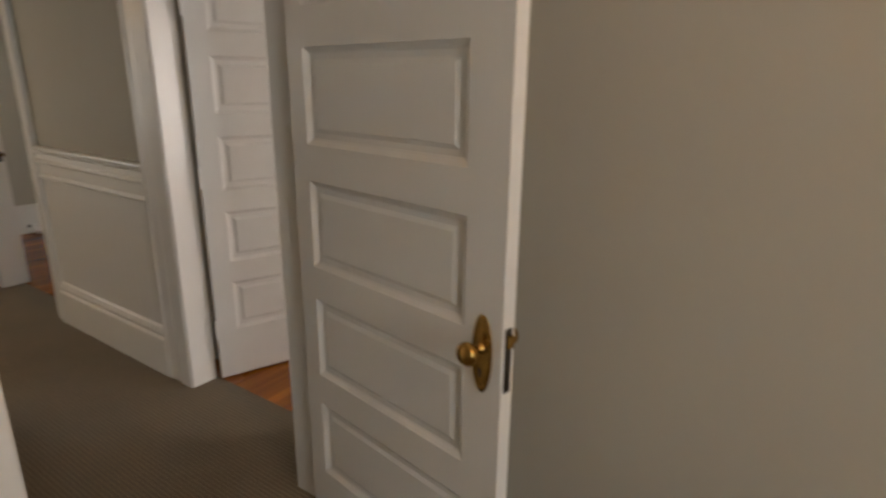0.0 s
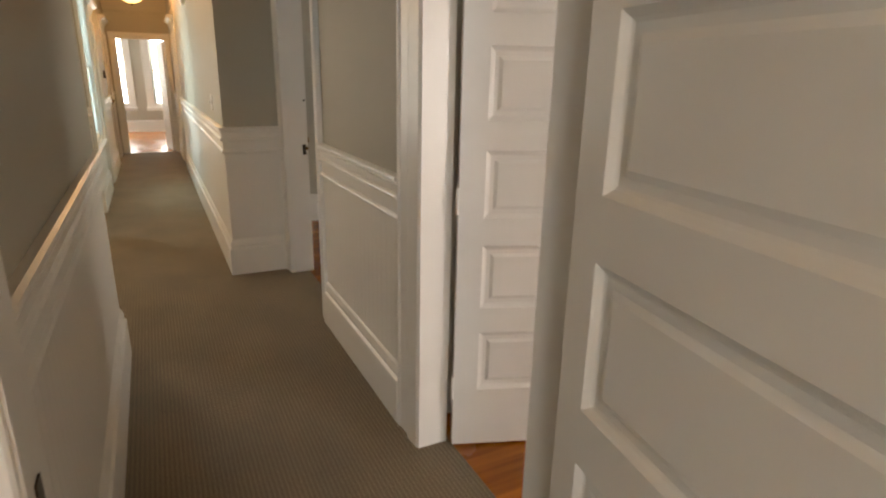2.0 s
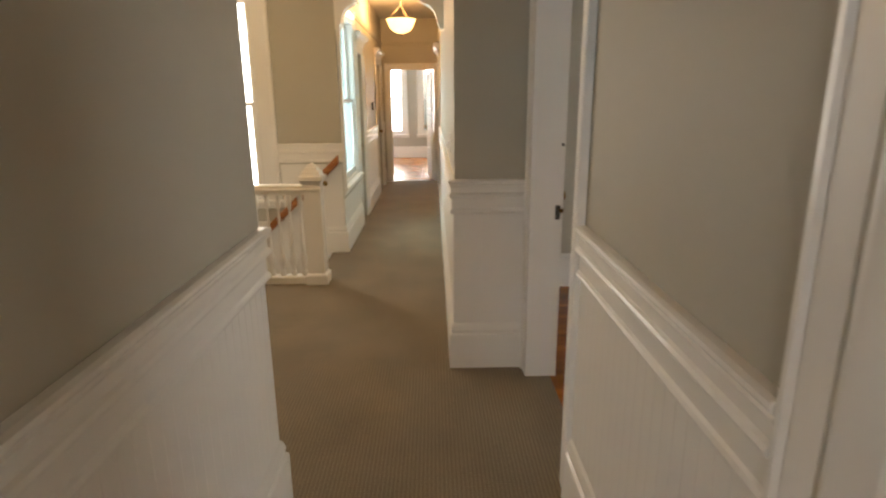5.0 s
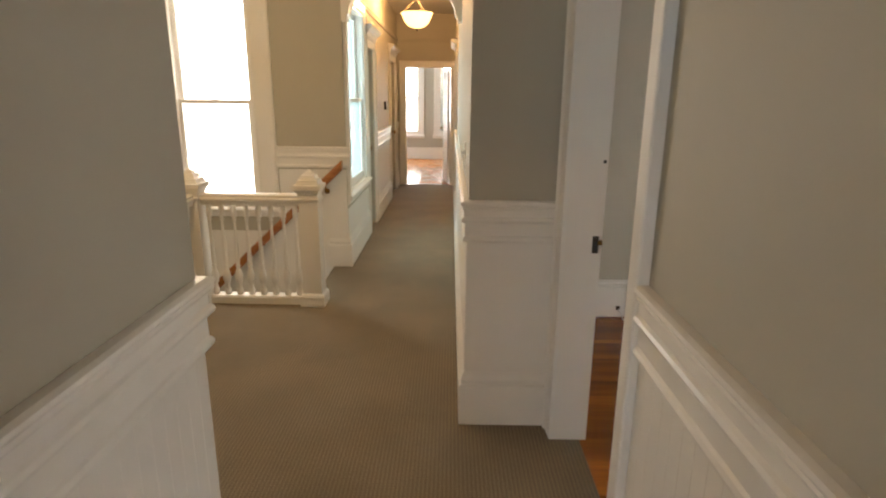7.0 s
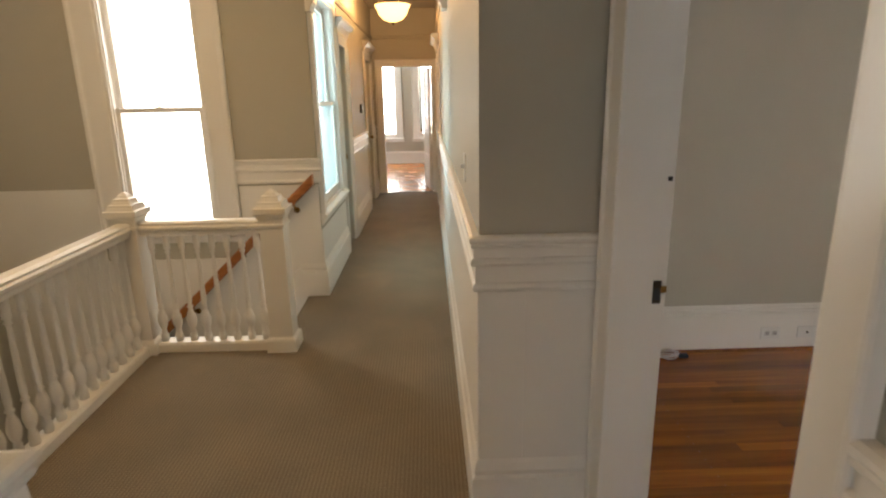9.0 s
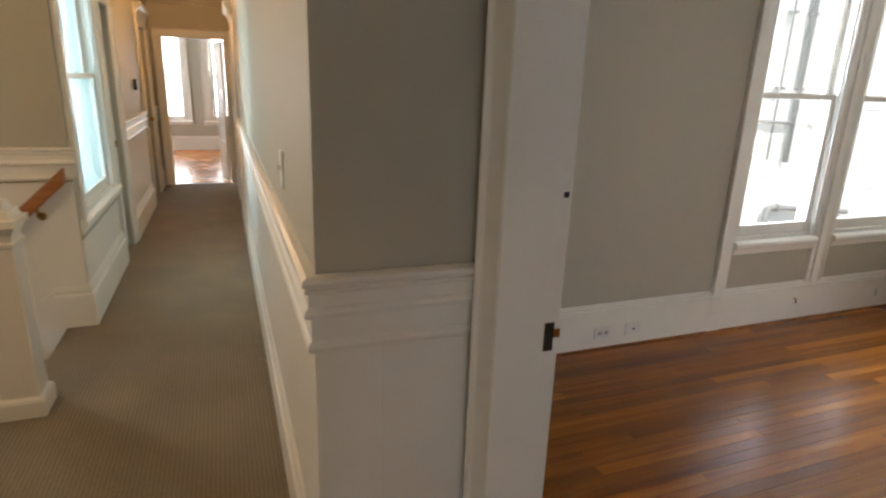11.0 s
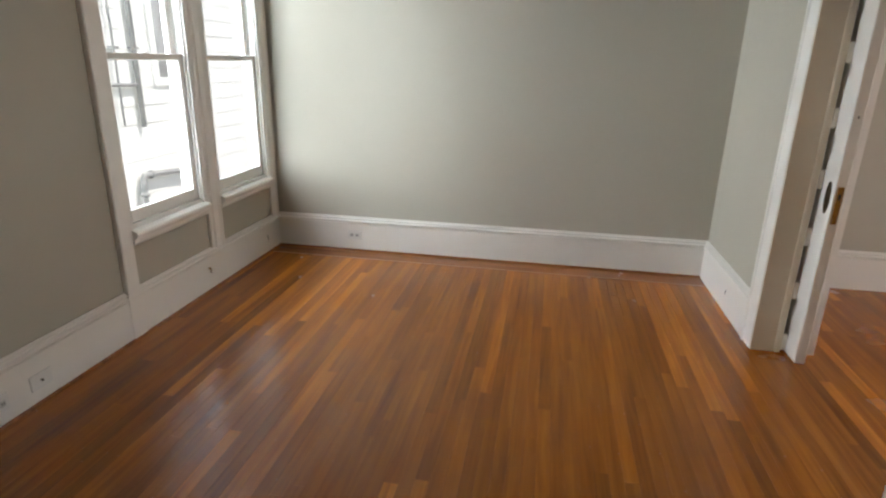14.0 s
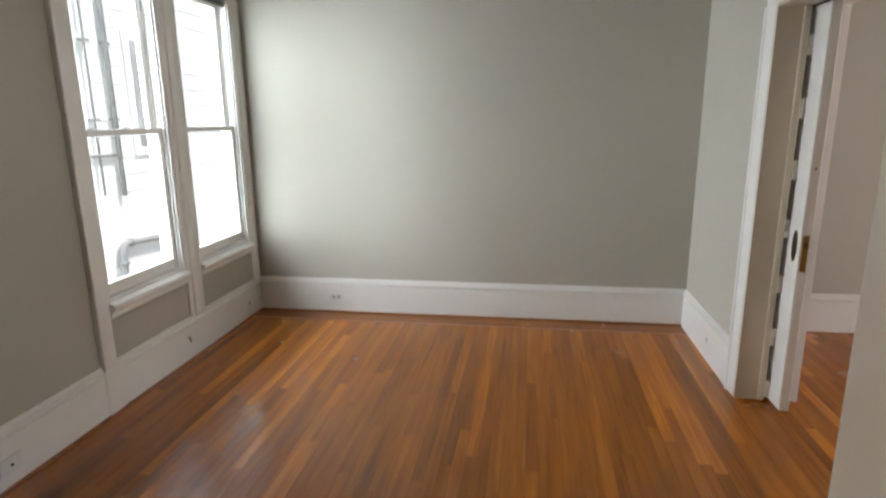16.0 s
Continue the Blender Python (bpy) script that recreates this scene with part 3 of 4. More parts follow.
# ---- doors ----
def panel_door(name, label, width, height, hinge, angle, panels, stile=0.115, hinge_stile=0.115, thick=0.042, knob=None, latch=False, mirrored=False):
    """A panelled leaf hinged at its local origin; its seen face looks along local -y."""
    d = thing(name, label, "door", kind="structure")
    bm = bmesh.new()
    w = width
    xs = [0.0, hinge_stile, w - stile, w]

    def pt(x, y, z):
        return bm.verts.new((x, y, z))

    for y, depth in ((0.0, 1), (thick, -1)):
        zs = [0.012]
        for z0, z1 in panels:
            zs += [z0, z1]
        zs.append(height)
        for x0, x1 in ((xs[0], xs[1]), (xs[2], xs[3])):
            for z0, z1 in zip(zs, zs[1:]):
                bm.faces.new([pt(x0, y, z0), pt(x1, y, z0), pt(x1, y, z1), pt(x0, y, z1)])
        for i in range(0, len(zs) - 1, 2):
            bm.faces.new([pt(xs[1], y, zs[i]), pt(xs[2], y, zs[i]), pt(xs[2], y, zs[i + 1]), pt(xs[1], y, zs[i + 1])])
        for z0, z1 in panels:
            rings = []
            for inset, dep in ((0, 0), (0.004, 0.0035), (0.013, 0.010), (0.019, 0.0125), (0.034, 0.0125), (0.047, 0.0070), (0.050, 0.0070)):
                rings.append([(xs[1] + inset, y + depth * dep, z0 + inset), (xs[2] - inset, y + depth * dep, z0 + inset), (xs[2] - inset, y + depth * dep, z1 - inset), (xs[1] + inset, y + depth * dep, z1 - inset)])
            loft(bm, rings, cap=False)
            bm.faces.new([bm.verts.new(p) for p in rings[-1]])
    for x in (0.0, w):
        bm.faces.new([pt(x, 0, 0.012), pt(x, thick, 0.012), pt(x, thick, height), pt(x, 0, height)])
    for z in (0.012, height):
        bm.faces.new([pt(0, 0, z), pt(w, 0, z), pt(w, thick, z), pt(0, thick, z)])
    bmesh.ops.remove_doubles(bm, verts=list(bm.verts), dist=0.0002)
    leaf = part("leaf", bm, WHITE, d)
    if knob:
        kx, kz = knob
        for side, y in ((-1, 0.0), (1, thick)):
            bm = bmesh.new()
            ring = [[(kx + 0.030 * s * math.cos(a), y + side * e, kz + 0.098 * s * math.sin(a)) for a in [2 * math.pi * k / 28 for k in range(28)]] for s, e in ((1.0, 0.0), (1.0, 0.002), (0.90, 0.005), (0.80, 0.0045), (0.74, 0.006), (0.3, 0.0075))]
            loft(bm, ring)
            part("escutcheon", bm, BRASS, d, "oval aged brass escutcheon", smooth=False)
            bm = bmesh.new()
            turned(bm, [(0.014, 0.004), (0.015, 0.010), (0.009, 0.014), (0.0085, 0.030), (0.014, 0.034), (0.024, 0.040), (0.0285, 0.050), (0.028, 0.058), (0.022, 0.066), (0.012, 0.070), (0.002, 0.071)] if side > 0 else [(r, -h) for r, h in [(0.014, 0.004), (0.015, 0.010), (0.009, 0.014), (0.0085, 0.030), (0.014, 0.034), (0.024, 0.040), (0.0285, 0.050), (0.028, 0.058), (0.022, 0.066), (0.012, 0.070), (0.002, 0.071)]], (kx, y, kz + 0.018), 20, "y")
            part("knob", bm, BRASS, d, "round aged brass knob", smooth=True)
        bm = boxes((kx - 0.0025, kx + 0.0025, -0.0085, -0.004, kz - 0.055, kz - 0.035))
        part("keyhole", bm, DARKSLOT, d, "dark keyhole")
    if latch:
        bm = boxes((w - 0.001, w + 0.0015, 0.009, 0.033, latch - 0.085, latch + 0.075))
        part("latch_plate", bm, DARKMETAL, d, "dark bronze latch plate in the edge")
        bm = boxes((w + 0.0015, w + 0.012, 0.014, 0.028, latch + 0.030, latch + 0.060))
        part("latch_bolt", bm, BRASS, d, "brass latch bolt")
    for z in () if knob and latch else (0.28, 1.05, 1.80):
        bm = bmesh.new()
        turned(bm, [(0.0055, -0.05), (0.0055, 0.05)], (-0.006, -0.006, z), 8)
        part("hinge", bm, WHITE, d, "painted-over hinge")
    if mirrored:
        for o in d.children:
            for v in o.data.vertices:
                v.co.x = -v.co.x
            o.data.flip_normals()
    d.matrix_world = pose(hinge[0], hinge[1], 0, 0, 0, angle)
    return d


PANELS = [(0.199 + 0.372 * k, 0.465 + 0.372 * k) for k in range(5)]
panel_door("door_1", "open white five-panel door with a brass knob", 0.815, 2.035, (-3.335, 1.786), -9.3, PANELS, hinge_stile=0.077, knob=(0.758, 0.892), latch=0.892)
panel_door("door_2", "white five-panel door standing open into a room", 0.76, 2.035, (-4.412, 2.145), 70.0, [(0.265 + 0.358 * k, 0.518 + 0.358 * k) for k in range(5)], hinge_stile=0.096)
# closed doors along the far hall and the open one at its end
panel_door("door_4", "closed narrow white panel door off the far hall", 0.452, 2.04, (-11.106, 0.556), 180, PANELS, stile=0.09, hinge_stile=0.09, knob=(0.06, 0.95))
panel_door("door_5", "closed white panel door with a thermostat beside it", 0.712, 2.04, (-13.504, 0.556), 180, PANELS, knob=(0.65, 0.95))
panel_door("door_6", "closed white panel door on the rooms' side", 0.742, 2.04, (-13.446, 1.662), 0, PANELS, knob=(0.68, 0.95))
panel_door("door_7", "white panel door standing open into the front room", 0.77, 2.0, (-14.90, 1.522), 187, PANELS, knob=(0.70, 0.95))

panel_door("door_8", "closed white panel door of the room's shallow closet", 0.676, 2.045, (-7.798, 2.200), 180, PANELS, knob=(0.605, 0.965), mirrored=True)

# strike plates on the lining of the room's doorway
s = thing("strike_plate", "worn bronze strike plate on the white door jamb", "strike plate")
bm = boxes((-6.8765, -6.873, 2.146, 2.172, 0.910, 0.985))
part("plate", bm, DARKMETAL, s, bevel=0.0008)
bm = boxes((-6.873, -6.868, 2.168, 2.186, 0.947, 0.968))
part("lip", bm, BRASS, s, "brass lip")
bm = boxes((-6.8735, -6.8715, 2.150, 2.168, 0.922, 0.960))
part("mortise", bm, DARKSLOT, s, "dark mortise")
s = thing("strike_hole", "small dark bolt hole in the white door jamb", "bolt hole")
bm = boxes((-6.8765, -6.8735, 2.166, 2.179, 1.294, 1.307))
part("hole", bm, DARKSLOT, s)
s = thing("strike_plate", "small dark strike plate on the first doorway's jamb", "strike plate")
bm = boxes((-3.425, -3.395, 0.978, 0.982, 0.86, 0.96))
part("plate", bm, DARKMETAL, s)


# ---- windows ----
def sash_window(name, face, a, b, z0, z1, mid, label, glass=None, depth=0.14, left=0.11, right=0.11, sill=True, apron=True, to_floor=False, head=0.12):
    """A double-hung window in an opening from a to b, lower sash inside the upper."""
    w = thing(name, label, "window", kind="structure")
    f = 0.022
    bm = bmesh.new()
    face.box(bm, a, a + f, -depth, 0.01, z0, z1)
    face.box(bm, b - f, b, -depth, 0.01, z0, z1)
    face.box(bm, a + f, b - f, -depth, 0.01, z1 - f, z1)
    face.box(bm, a + f, b - f, -depth, -0.002, z0, z0 + 0.03)
    part("window_frame", bm, WHITE, w)
    # parting beads
    for s0 in (a + f, b - f - 0.012):
        bm = bmesh.new()
        face.box(bm, s0, s0 + 0.012, -0.022, -0.004, z0 + 0.03, z1 - f)
        face.box(bm, s0, s0 + 0.010, -0.075, -0.065, z0 + 0.03, z1 - f)
        part("bead", bm, WHITE, w, bevel=0.002)
    st = 0.045
    for nm, c0, c1, d0, lo, hi in (("lower_sash", z0 + 0.03, mid + 0.02, -0.060, 0.07, 0.034), ("upper_sash", mid - 0.018, z1 - f, -0.112, 0.038, 0.05)):
        i0, i1 = a + f, b - f
        d1 = d0 + 0.036
        sash = bmesh.new()
        face.box(sash, i0, i0 + st, d0, d1, c0, c1)
        face.box(sash, i1 - st, i1, d0, d1, c0, c1)
        face.box(sash, i0 + st, i1 - st, d0, d1, c0, c0 + lo)
        face.box(sash, i0 + st, i1 - st, d0, d1, c1 - hi, c1)
        so = part(nm, sash, WHITE, w, bevel=0.003)
        bm = bmesh.new()
        face.box(bm, i0 + st - 0.004, i1 - st + 0.004, d0 + 0.014, d0 + 0.018, c0 + lo - 0.004, c1 - hi + 0.004)
        pane = part("pane", bm, glass or GLASS, so)
        pane.visible_shadow = False
    bm = bmesh.new()
    c = (a + b) / 2
    face.box(bm, c - 0.022, c + 0.022, -0.050, -0.028, mid + 0.02, mid + 0.027)
    face.box(bm, c - 0.008, c + 0.016, -0.046, -0.018, mid + 0.027, mid + 0.032)
    part("sash_lock", bm, WHITE, w, "white sash lock", bevel=0.002)
    lo = 0.275 if to_floor else z0 - 0.03
    for s0, s1, flip in ((a - left, a, False), (b, b + right, True)):
        if s1 - s0 > 0.01:
            bm = bmesh.new()
            face.post(bm, s0, s1, lo, z1, CASING, flip)
            part("side_casing", bm, WHITE, w)
    bm = bmesh.new()
    face.beam(bm, a - left, b + right, z1, z1 + head, [(1 - u, d) for u, d in CASING])
    part("head_casing", bm, WHITE, w)
    if sill:
        bm = bmesh.new()
        e0, e1 = (a, b) if to_floor else (a - left - 0.02, b + right + 0.02)
        prof = [(-0.03, z0 + 0.004), (0.02, z0 + 0.004), (0.044, z0 - 0.004), (0.050, z0 - 0.018), (0.046, z0 - 0.034), (0.026, z0 - 0.046), (0.022, z0 - 0.075), (0.012, z0 - 0.085), (0.001, z0 - 0.085), (0.001, z0 - 0.001), (-0.03, z0 - 0.001)]
        face.run(bm, e0, e1, prof)
        part("window_sill", bm, WHITE, w)
    return w


sash_window("window_1", R_left, 4.475, 5.205, 0.612, 2.48, 1.53, "tall white double-hung window with a panelled apron", left=0.115, right=0.0, to_floor=True)
sash_window("window_2", R_left, 5.375, 6.11, 0.612, 2.48, 1.53, "tall white double-hung window beside the room's corner", left=0.0, right=0.095, to_floor=True)
# mullion between the two
bm = bmesh.new()
R_left.post(bm, 5.205, 5.375, 0.275, 2.48, [(0.0, 0.0), (0.0, 0.014), (0.08, 0.020), (0.16, 0.014), (0.24, 0.014), (0.30, 0.026), (0.36, 0.022), (0.64, 0.022), (0.70, 0.026), (0.76, 0.014), (0.84, 0.014), (0.92, 0.020), (1.0, 0.014), (1.0, 0.0)])
tagged(part("trim", bm, WHITE), "white moulded mullion between the windows", "mullion", kind="structure")
bm = bmesh.new()
R_left.box(bm, 4.36, 4.475, 0.001, 0.028, 0.0, 0.275)
tagged(part("trim", bm, WHITE, bevel=0.003), "white plinth block below the window casing", "plinth block", kind="structure")
sash_window("window_3", F_stair, -0.91, -0.19, 0.55, 2.48, 1.485, "tall white double-hung window above the stairs", left=0.19, right=0.17)
sash_window("window_4", F_well, -10.86, -9.86, 0.66, 2.36, 1.50, "double-hung window with teal frosted glass", glass=FROSTED, left=0.12, right=0.17)
sash_window("window_5", Face("x", -19.1, 1), 0.33, 0.76, 0.6, 2.45, 1.5, "bright white front room window")
sash_window("window_6", Face("x", -19.1, 1), 1.22, 1.70, 0.6, 2.45, 1.5, "bright white front room window")
# invented window, out of view; its wall opening lets the front room's fill light in
sash_window("window_9", Face("y", -0.8, 1), -18.4, -16.9, 0.6, 2.45, 1.5, "unseen wide white window added to light the front room", depth=0.12)
sash_window("window_7", Face("x", 0.4, -1), -0.35, 0.75, 0.65, 2.35, 1.5, "white double-hung window of the first room")
sash_window("window_8", Face("x", -1.2, -1), 3.5, 4.9, 0.6, 2.4, 1.5, "wide white double-hung window of the side room")

# ---- arch with corbels across the hall ----
a = thing("trim", "white painted arch with scalloped corbels across the hall", "arch", kind="structure")
bm = boxes((-9.80, -9.66, 0.60, 1.62, 2.56, H))
part("beam", bm, WALL, a)
for y0, g in ((0.60, 1), (1.62, -1)):
    prof = [(0.0, 2.16), (0.035, 2.16), (0.045, 2.20), (0.06, 2.215)]
    prof += [(0.06 + 0.14 * (1 - math.cos(u)), 2.215 + 0.17 * math.sin(u)) for u in (0.35, 0.7, 1.05, 1.4)]
    prof += [(0.205, 2.40), (0.225, 2.40), (0.225, 2.43)] + [(0.225 + 0.07 * (1 - math.cos(u)), 2.43 + 0.09 * math.sin(u)) for u in (0.5, 1.0, 1.5)]
    prof += [(0.31, 2.54), (0.31, 2.56), (0.0, 2.56)]
    bm = bmesh.new()
    loft(bm, [[(x, y0 + g * u, z) for u, z in prof] for x in (-9.79, -9.64)])
    part("corbel", bm, WHITE, a)
bm = boxes((-9.805, -9.635, 0.60, 1.62, 2.56, 2.59))
part("soffit_moulding", bm, WHITE, a, bevel=0.004)

# ---- stairs ----
st = thing("stairs", "carpeted stairs going down beside the balustrade", "stairs", kind="structure")
for k in range(11):
    y1, z1 = 0.44 - 0.20 * k, -0.188 * (k + 1)
    bm = boxes((-9.63, -8.73, y1 - 0.225, y1, z1 - 0.20, z1))
    part("step", bm, CARPET, st, bevel=0.012)
# skirting that follows the stairs
bm = bmesh.new()
pts = [(0.42, 0.0), (-1.8, -2.10), (-1.8, -1.84), (0.34, 0.19), (0.42, 0.24)]
loft(bm, [[(x, y, z) for y, z in pts] for x in (-9.66, -9.63)])
part("skirting", bm, WHITE, st)
for nm, prof in (("baseboard", BASE), ("base_moulding", BASECAP)):
    b2 = bmesh.new()
    F_stair.run(b2, 0.42, 0.60, prof, 0, 1)
    part(nm, b2, WHITE, st)
bm = cells([-2.0, -1.11, -0.01, 0.598], [-2.2, 0.33, 0.905], lambda y, z: not (-1.11 < y < -0.01 and z > 0.33), lambda y, z, k: (-9.66 if k else -9.648, y, z))
tagged(part("panelling", bm, WHITE), "white painted panelling along the stairs", "panelling", kind="structure")
w = thing("wainscot", "white frieze and cap rail on the stair wall", "wainscot", kind="structure")
for nm, prof in (("frieze_board", FRIEZE), ("cap_rail", CAP)):
    bm = bmesh.new()
    F_stair.run(bm, -0.02, 0.60, prof, 0, 1)
    part(nm, bm, WHITE, w)

# ---- handrail on the stair wall ----
h = thing("handrail", "varnished reddish wooden handrail on the stair wall", "handrail")
bm = bmesh.new()
prof = [(0.028, -0.02), (0.030, 0.0), (0.026, 0.018), (0.012, 0.028), (-0.012, 0.028), (-0.026, 0.018), (-0.030, 0.0), (-0.028, -0.02), (-0.018, -0.028), (0.018, -0.028)]
run_ = [(0.575, 0.955), (-1.75, -1.23)]
loft(bm, [[(-9.575 + 1.2 * u, y, z + v * 1.65) for u, v in prof] for y, z in run_])
part("rail", bm, RAILWOOD, h)
for y in (0.42, -0.45, -1.3):
    z = 0.955 + (y - 0.575) * 0.94
    bm = bmesh.new()
    tube(bm, [(-9.648, y, z - 0.10), (-9.61, y, z - 0.10), (-9.580, y, z - 0.08), (-9.575, y, z - 0.03)], 0.007)
    turned(bm, [(0.025, 0.0), (0.025, 0.006), (0.01, 0.010)], (-9.648, y, z - 0.10), 12, "x")
    part("bracket", bm, BRASS, h, "brass rail bracket", smooth=True)


# ---- balustrade ----
def square(cx, cy, half, z):
    return [(cx - half, cy - half, z), (cx + half, cy - half, z), (cx + half, cy + half, z), (cx - half, cy + half, z)]


bal = thing("balustrade", "white painted balustrade with square newel posts and turned balusters", "balustrade")
N1, N2 = (-8.655, 0.505), (-8.665, -0.375)
for cx, cy in (N1, N2):
    bm = bmesh.new()
    rows = [(0.092, 0.0), (0.092, 0.075), (0.086, 0.088), (0.076, 0.094), (0.072, 0.10), (0.070, 0.80), (0.078, 0.806), (0.080, 0.822), (0.072, 0.828), (0.072, 0.856), (0.080, 0.862), (0.084, 0.880), (0.098, 0.892), (0.099, 0.922), (0.082, 0.926), (0.074, 0.946), (0.073, 0.958), (0.058, 0.962), (0.050, 0.980), (0.049, 0.992), (0.034, 0.996), (0.026, 1.012), (0.004, 1.030)]
    loft(bm, [square(cx, cy, hh, z) for hh, z in rows])
    part("newel_post", bm, WHITE, bal, "square white newel post with a stepped pyramid cap")
TOPRAIL = [(-0.035, 0.765), (0.035, 0.765), (0.038, 0.790), (0.050, 0.800), (0.052, 0.815), (0.040, 0.826), (0.044, 0.838), (0.030, 0.850), (-0.030, 0.850), (-0.044, 0.838), (-0.040, 0.826), (-0.052, 0.815), (-0.050, 0.800), (-0.038, 0.790)]
FOOTRAIL = [(-0.050, 0.0), (0.050, 0.0), (0.050, 0.050), (0.042, 0.064), (-0.042, 0.064), (-0.050, 0.050)]
BALUSTER = [(0.023, 0.064), (0.023, 0.110), (0.013, 0.118), (0.020, 0.128), (0.013, 0.138), (0.024, 0.165), (0.031, 0.20), (0.026, 0.235), (0.015, 0.268), (0.012, 0.280), (0.021, 0.290), (0.012, 0.302), (0.0165, 0.33), (0.0140, 0.45), (0.0100, 0.615), (0.0095, 0.640), (0.019, 0.650), (0.010, 0.661), (0.020, 0.672), (0.020, 0.768)]
END2 = (-5.862, -0.305)
for (x0, y0), (x1, y1), n in (((N1[0], N1[1] - 0.07), (N2[0], N2[1] + 0.07), 8), ((N2[0] + 0.07, N2[1]), END2, 27)):
    along = Vector((x1 - x0, y1 - y0, 0)).normalized()
    out = Vector((-along.y, along.x, 0))
    for nm, prof in (("top_rail", TOPRAIL), ("foot_rail", FOOTRAIL)):
        bm = bmesh.new()
        loft(bm, [[Vector((x, y, 0)) + out * u + Vector((0, 0, z)) for u, z in prof] for x, y in ((x0, y0), (x1, y1))])
        part(nm, bm, WHITE, bal)
    for k in range(n):
        f = (k + 0.5) / n
        if (x0, k) == (N1[0], 0):
            bm = bmesh.new()
            turned(bm, BALUSTER, (0, 0, 0), 10)
            baluster = part("baluster", bm, WHITE, bal, smooth=True)
            ob = baluster
        else:
            ob = new("baluster", baluster.data)
            ob.parent = bal
        ob.location = (x0 + (x1 - x0) * f, y0 + (y1 - y0) * f, 0)

# ---- hall lamp ----
l = thing("ceiling_lamp", "amber alabaster bowl lamp hanging from the hall ceiling", "ceiling lamp", group="hall lamps", at=(-12.1, 1.1, 0))
bm = bmesh.new()
turned(bm, [(0.004, 2.365), (0.05, 2.370), (0.11, 2.395), (0.155, 2.44), (0.178, 2.50), (0.195, 2.535), (0.200, 2.545), (0.194, 2.546), (0.172, 2.50), (0.150, 2.445), (0.105, 2.402), (0.05, 2.378), (0.004, 2.373)], n=32)
part("bowl", bm, BOWL, l, smooth=True)
bm = bmesh.new()
turned(bm, [(0.005, 2.335), (0.012, 2.345), (0.016, 2.355), (0.008, 2.362), (0.006, 2.38)], n=12)
part("finial", bm, DARKMETAL, l, "bronze finial", smooth=True)
bm = bmesh.new()
turned(bm, [(0.008, 2.70), (0.008, 2.84), (0.06, 2.845), (0.075, 2.865), (0.075, 2.879)], n=20)
part("canopy", bm, DARKMETAL, l, "bronze ceiling canopy", smooth=True)
for k in range(3):
    a = 2 * math.pi * k / 3 + 0.4
    bm = bmesh.new()
    tube(bm, [(0.196 * math.cos(a), 0.196 * math.sin(a), 2.54), (0.06 * math.cos(a), 0.06 * math.sin(a), 2.66), (0.006 * math.cos(a), 0.006 * math.sin(a), 2.71)], 0.004, 6)
    part("arm", bm, DARKMETAL, l, "bronze suspension arm")


# second bowl lamp, assumed and out of view, above the landing's added light
copy_thing(l, Matrix.Translation((-7.8, -0.1, 0)))


# ---- small wall things ----
def outlet(name, label, face, s, z, w=0.115, h=0.072, sockets=True):
    o = thing(name, label, "outlet")
    bm = bmesh.new()
    face.box(bm, s - w / 2, s + w / 2, 0.002, 0.008, z - h / 2, z + h / 2)
    part("plate", bm, PLASTIC, o, bevel=0.002)
    # slightly larger grey backing that paints the plate's shadow outline
    bm = bmesh.new()
    face.box(bm, s - w / 2 - 0.0012, s + w / 2 + 0.0012, -0.001, 0.002, z - h / 2 - 0.0012, z + h / 2 + 0.0012)
    part("gasket", bm, SOCKET_AND_SHADOW, o, "grey rim painted as the shadow round the plate")
    if sockets:
        for k in (-1, 1):
            bm = bmesh.new()
            face.box(bm, s + k * w * 0.2 - 0.016, s + k * w * 0.2 + 0.016, 0.008, 0.0115, z - 0.015, z + 0.015)
            so = part("socket", bm, SOCKET_AND_SHADOW, o, bevel=0.0015)
            bm = bmesh.new()
            for e in (-0.006, 0.005):
                face.box(bm, s + k * w * 0.2 + e, s + k * w * 0.2 + e + 0.003, 0.0115, 0.0120, z - 0.007, z + 0.008)
            part("slot", bm, DARKSLOT, so)
    return o


outlet("outlet", "white double outlet set in the baseboard", Face("y", 6.235 - 0.022, -1), -7.735, 0.137)
outlet("outlet", "white double outlet set in the baseboard under the window wall", Face("x", -8.43 + 0.022, 1), 3.524, 0.112)
cp = outlet("cable_plate", "white cable plate with a small jack in the baseboard", Face("x", -8.43 + 0.022, 1), 3.750, 0.112, sockets=False)
bm = bmesh.new()
turned(bm, [(0.007, 0.006), (0.007, 0.012), (0.003, 0.012)], (-8.408, 3.750, 0.112), 10, "x")
part("jack", bm, DARKMETAL, cp, "small dark jack")
outlet("outlet", "white double outlet in the side room's baseboard", Face("y", 6.235 - 0.022, -1), -3.57, 0.137)
# light switch and thermostat of the hall
sw = thing("light_switch", "white light switch plate on the hall wall", "light switch")
bm = bmesh.new()
F_far.box(bm, -7.735, -7.660, 0, 0.006, 1.19, 1.31)
part("plate", bm, PLASTIC, sw, bevel=0.002)
bm = bmesh.new()
F_far.box(bm, -7.703, -7.692, 0.006, 0.020, 1.245, 1.262)
part("toggle", bm, PLASTIC, sw)
th = thing("thermostat", "small dark thermostat on the hall wall", "thermostat")
bm = bmesh.new()
F_well.box(bm, -12.83, -12.74, 0, 0.030, 1.36, 1.47)
part("body", bm, DARKMETAL, th, bevel=0.004)
bm = bmesh.new()
F_well.box(bm, -12.815, -12.755, 0.030, 0.032, 1.41, 1.455)
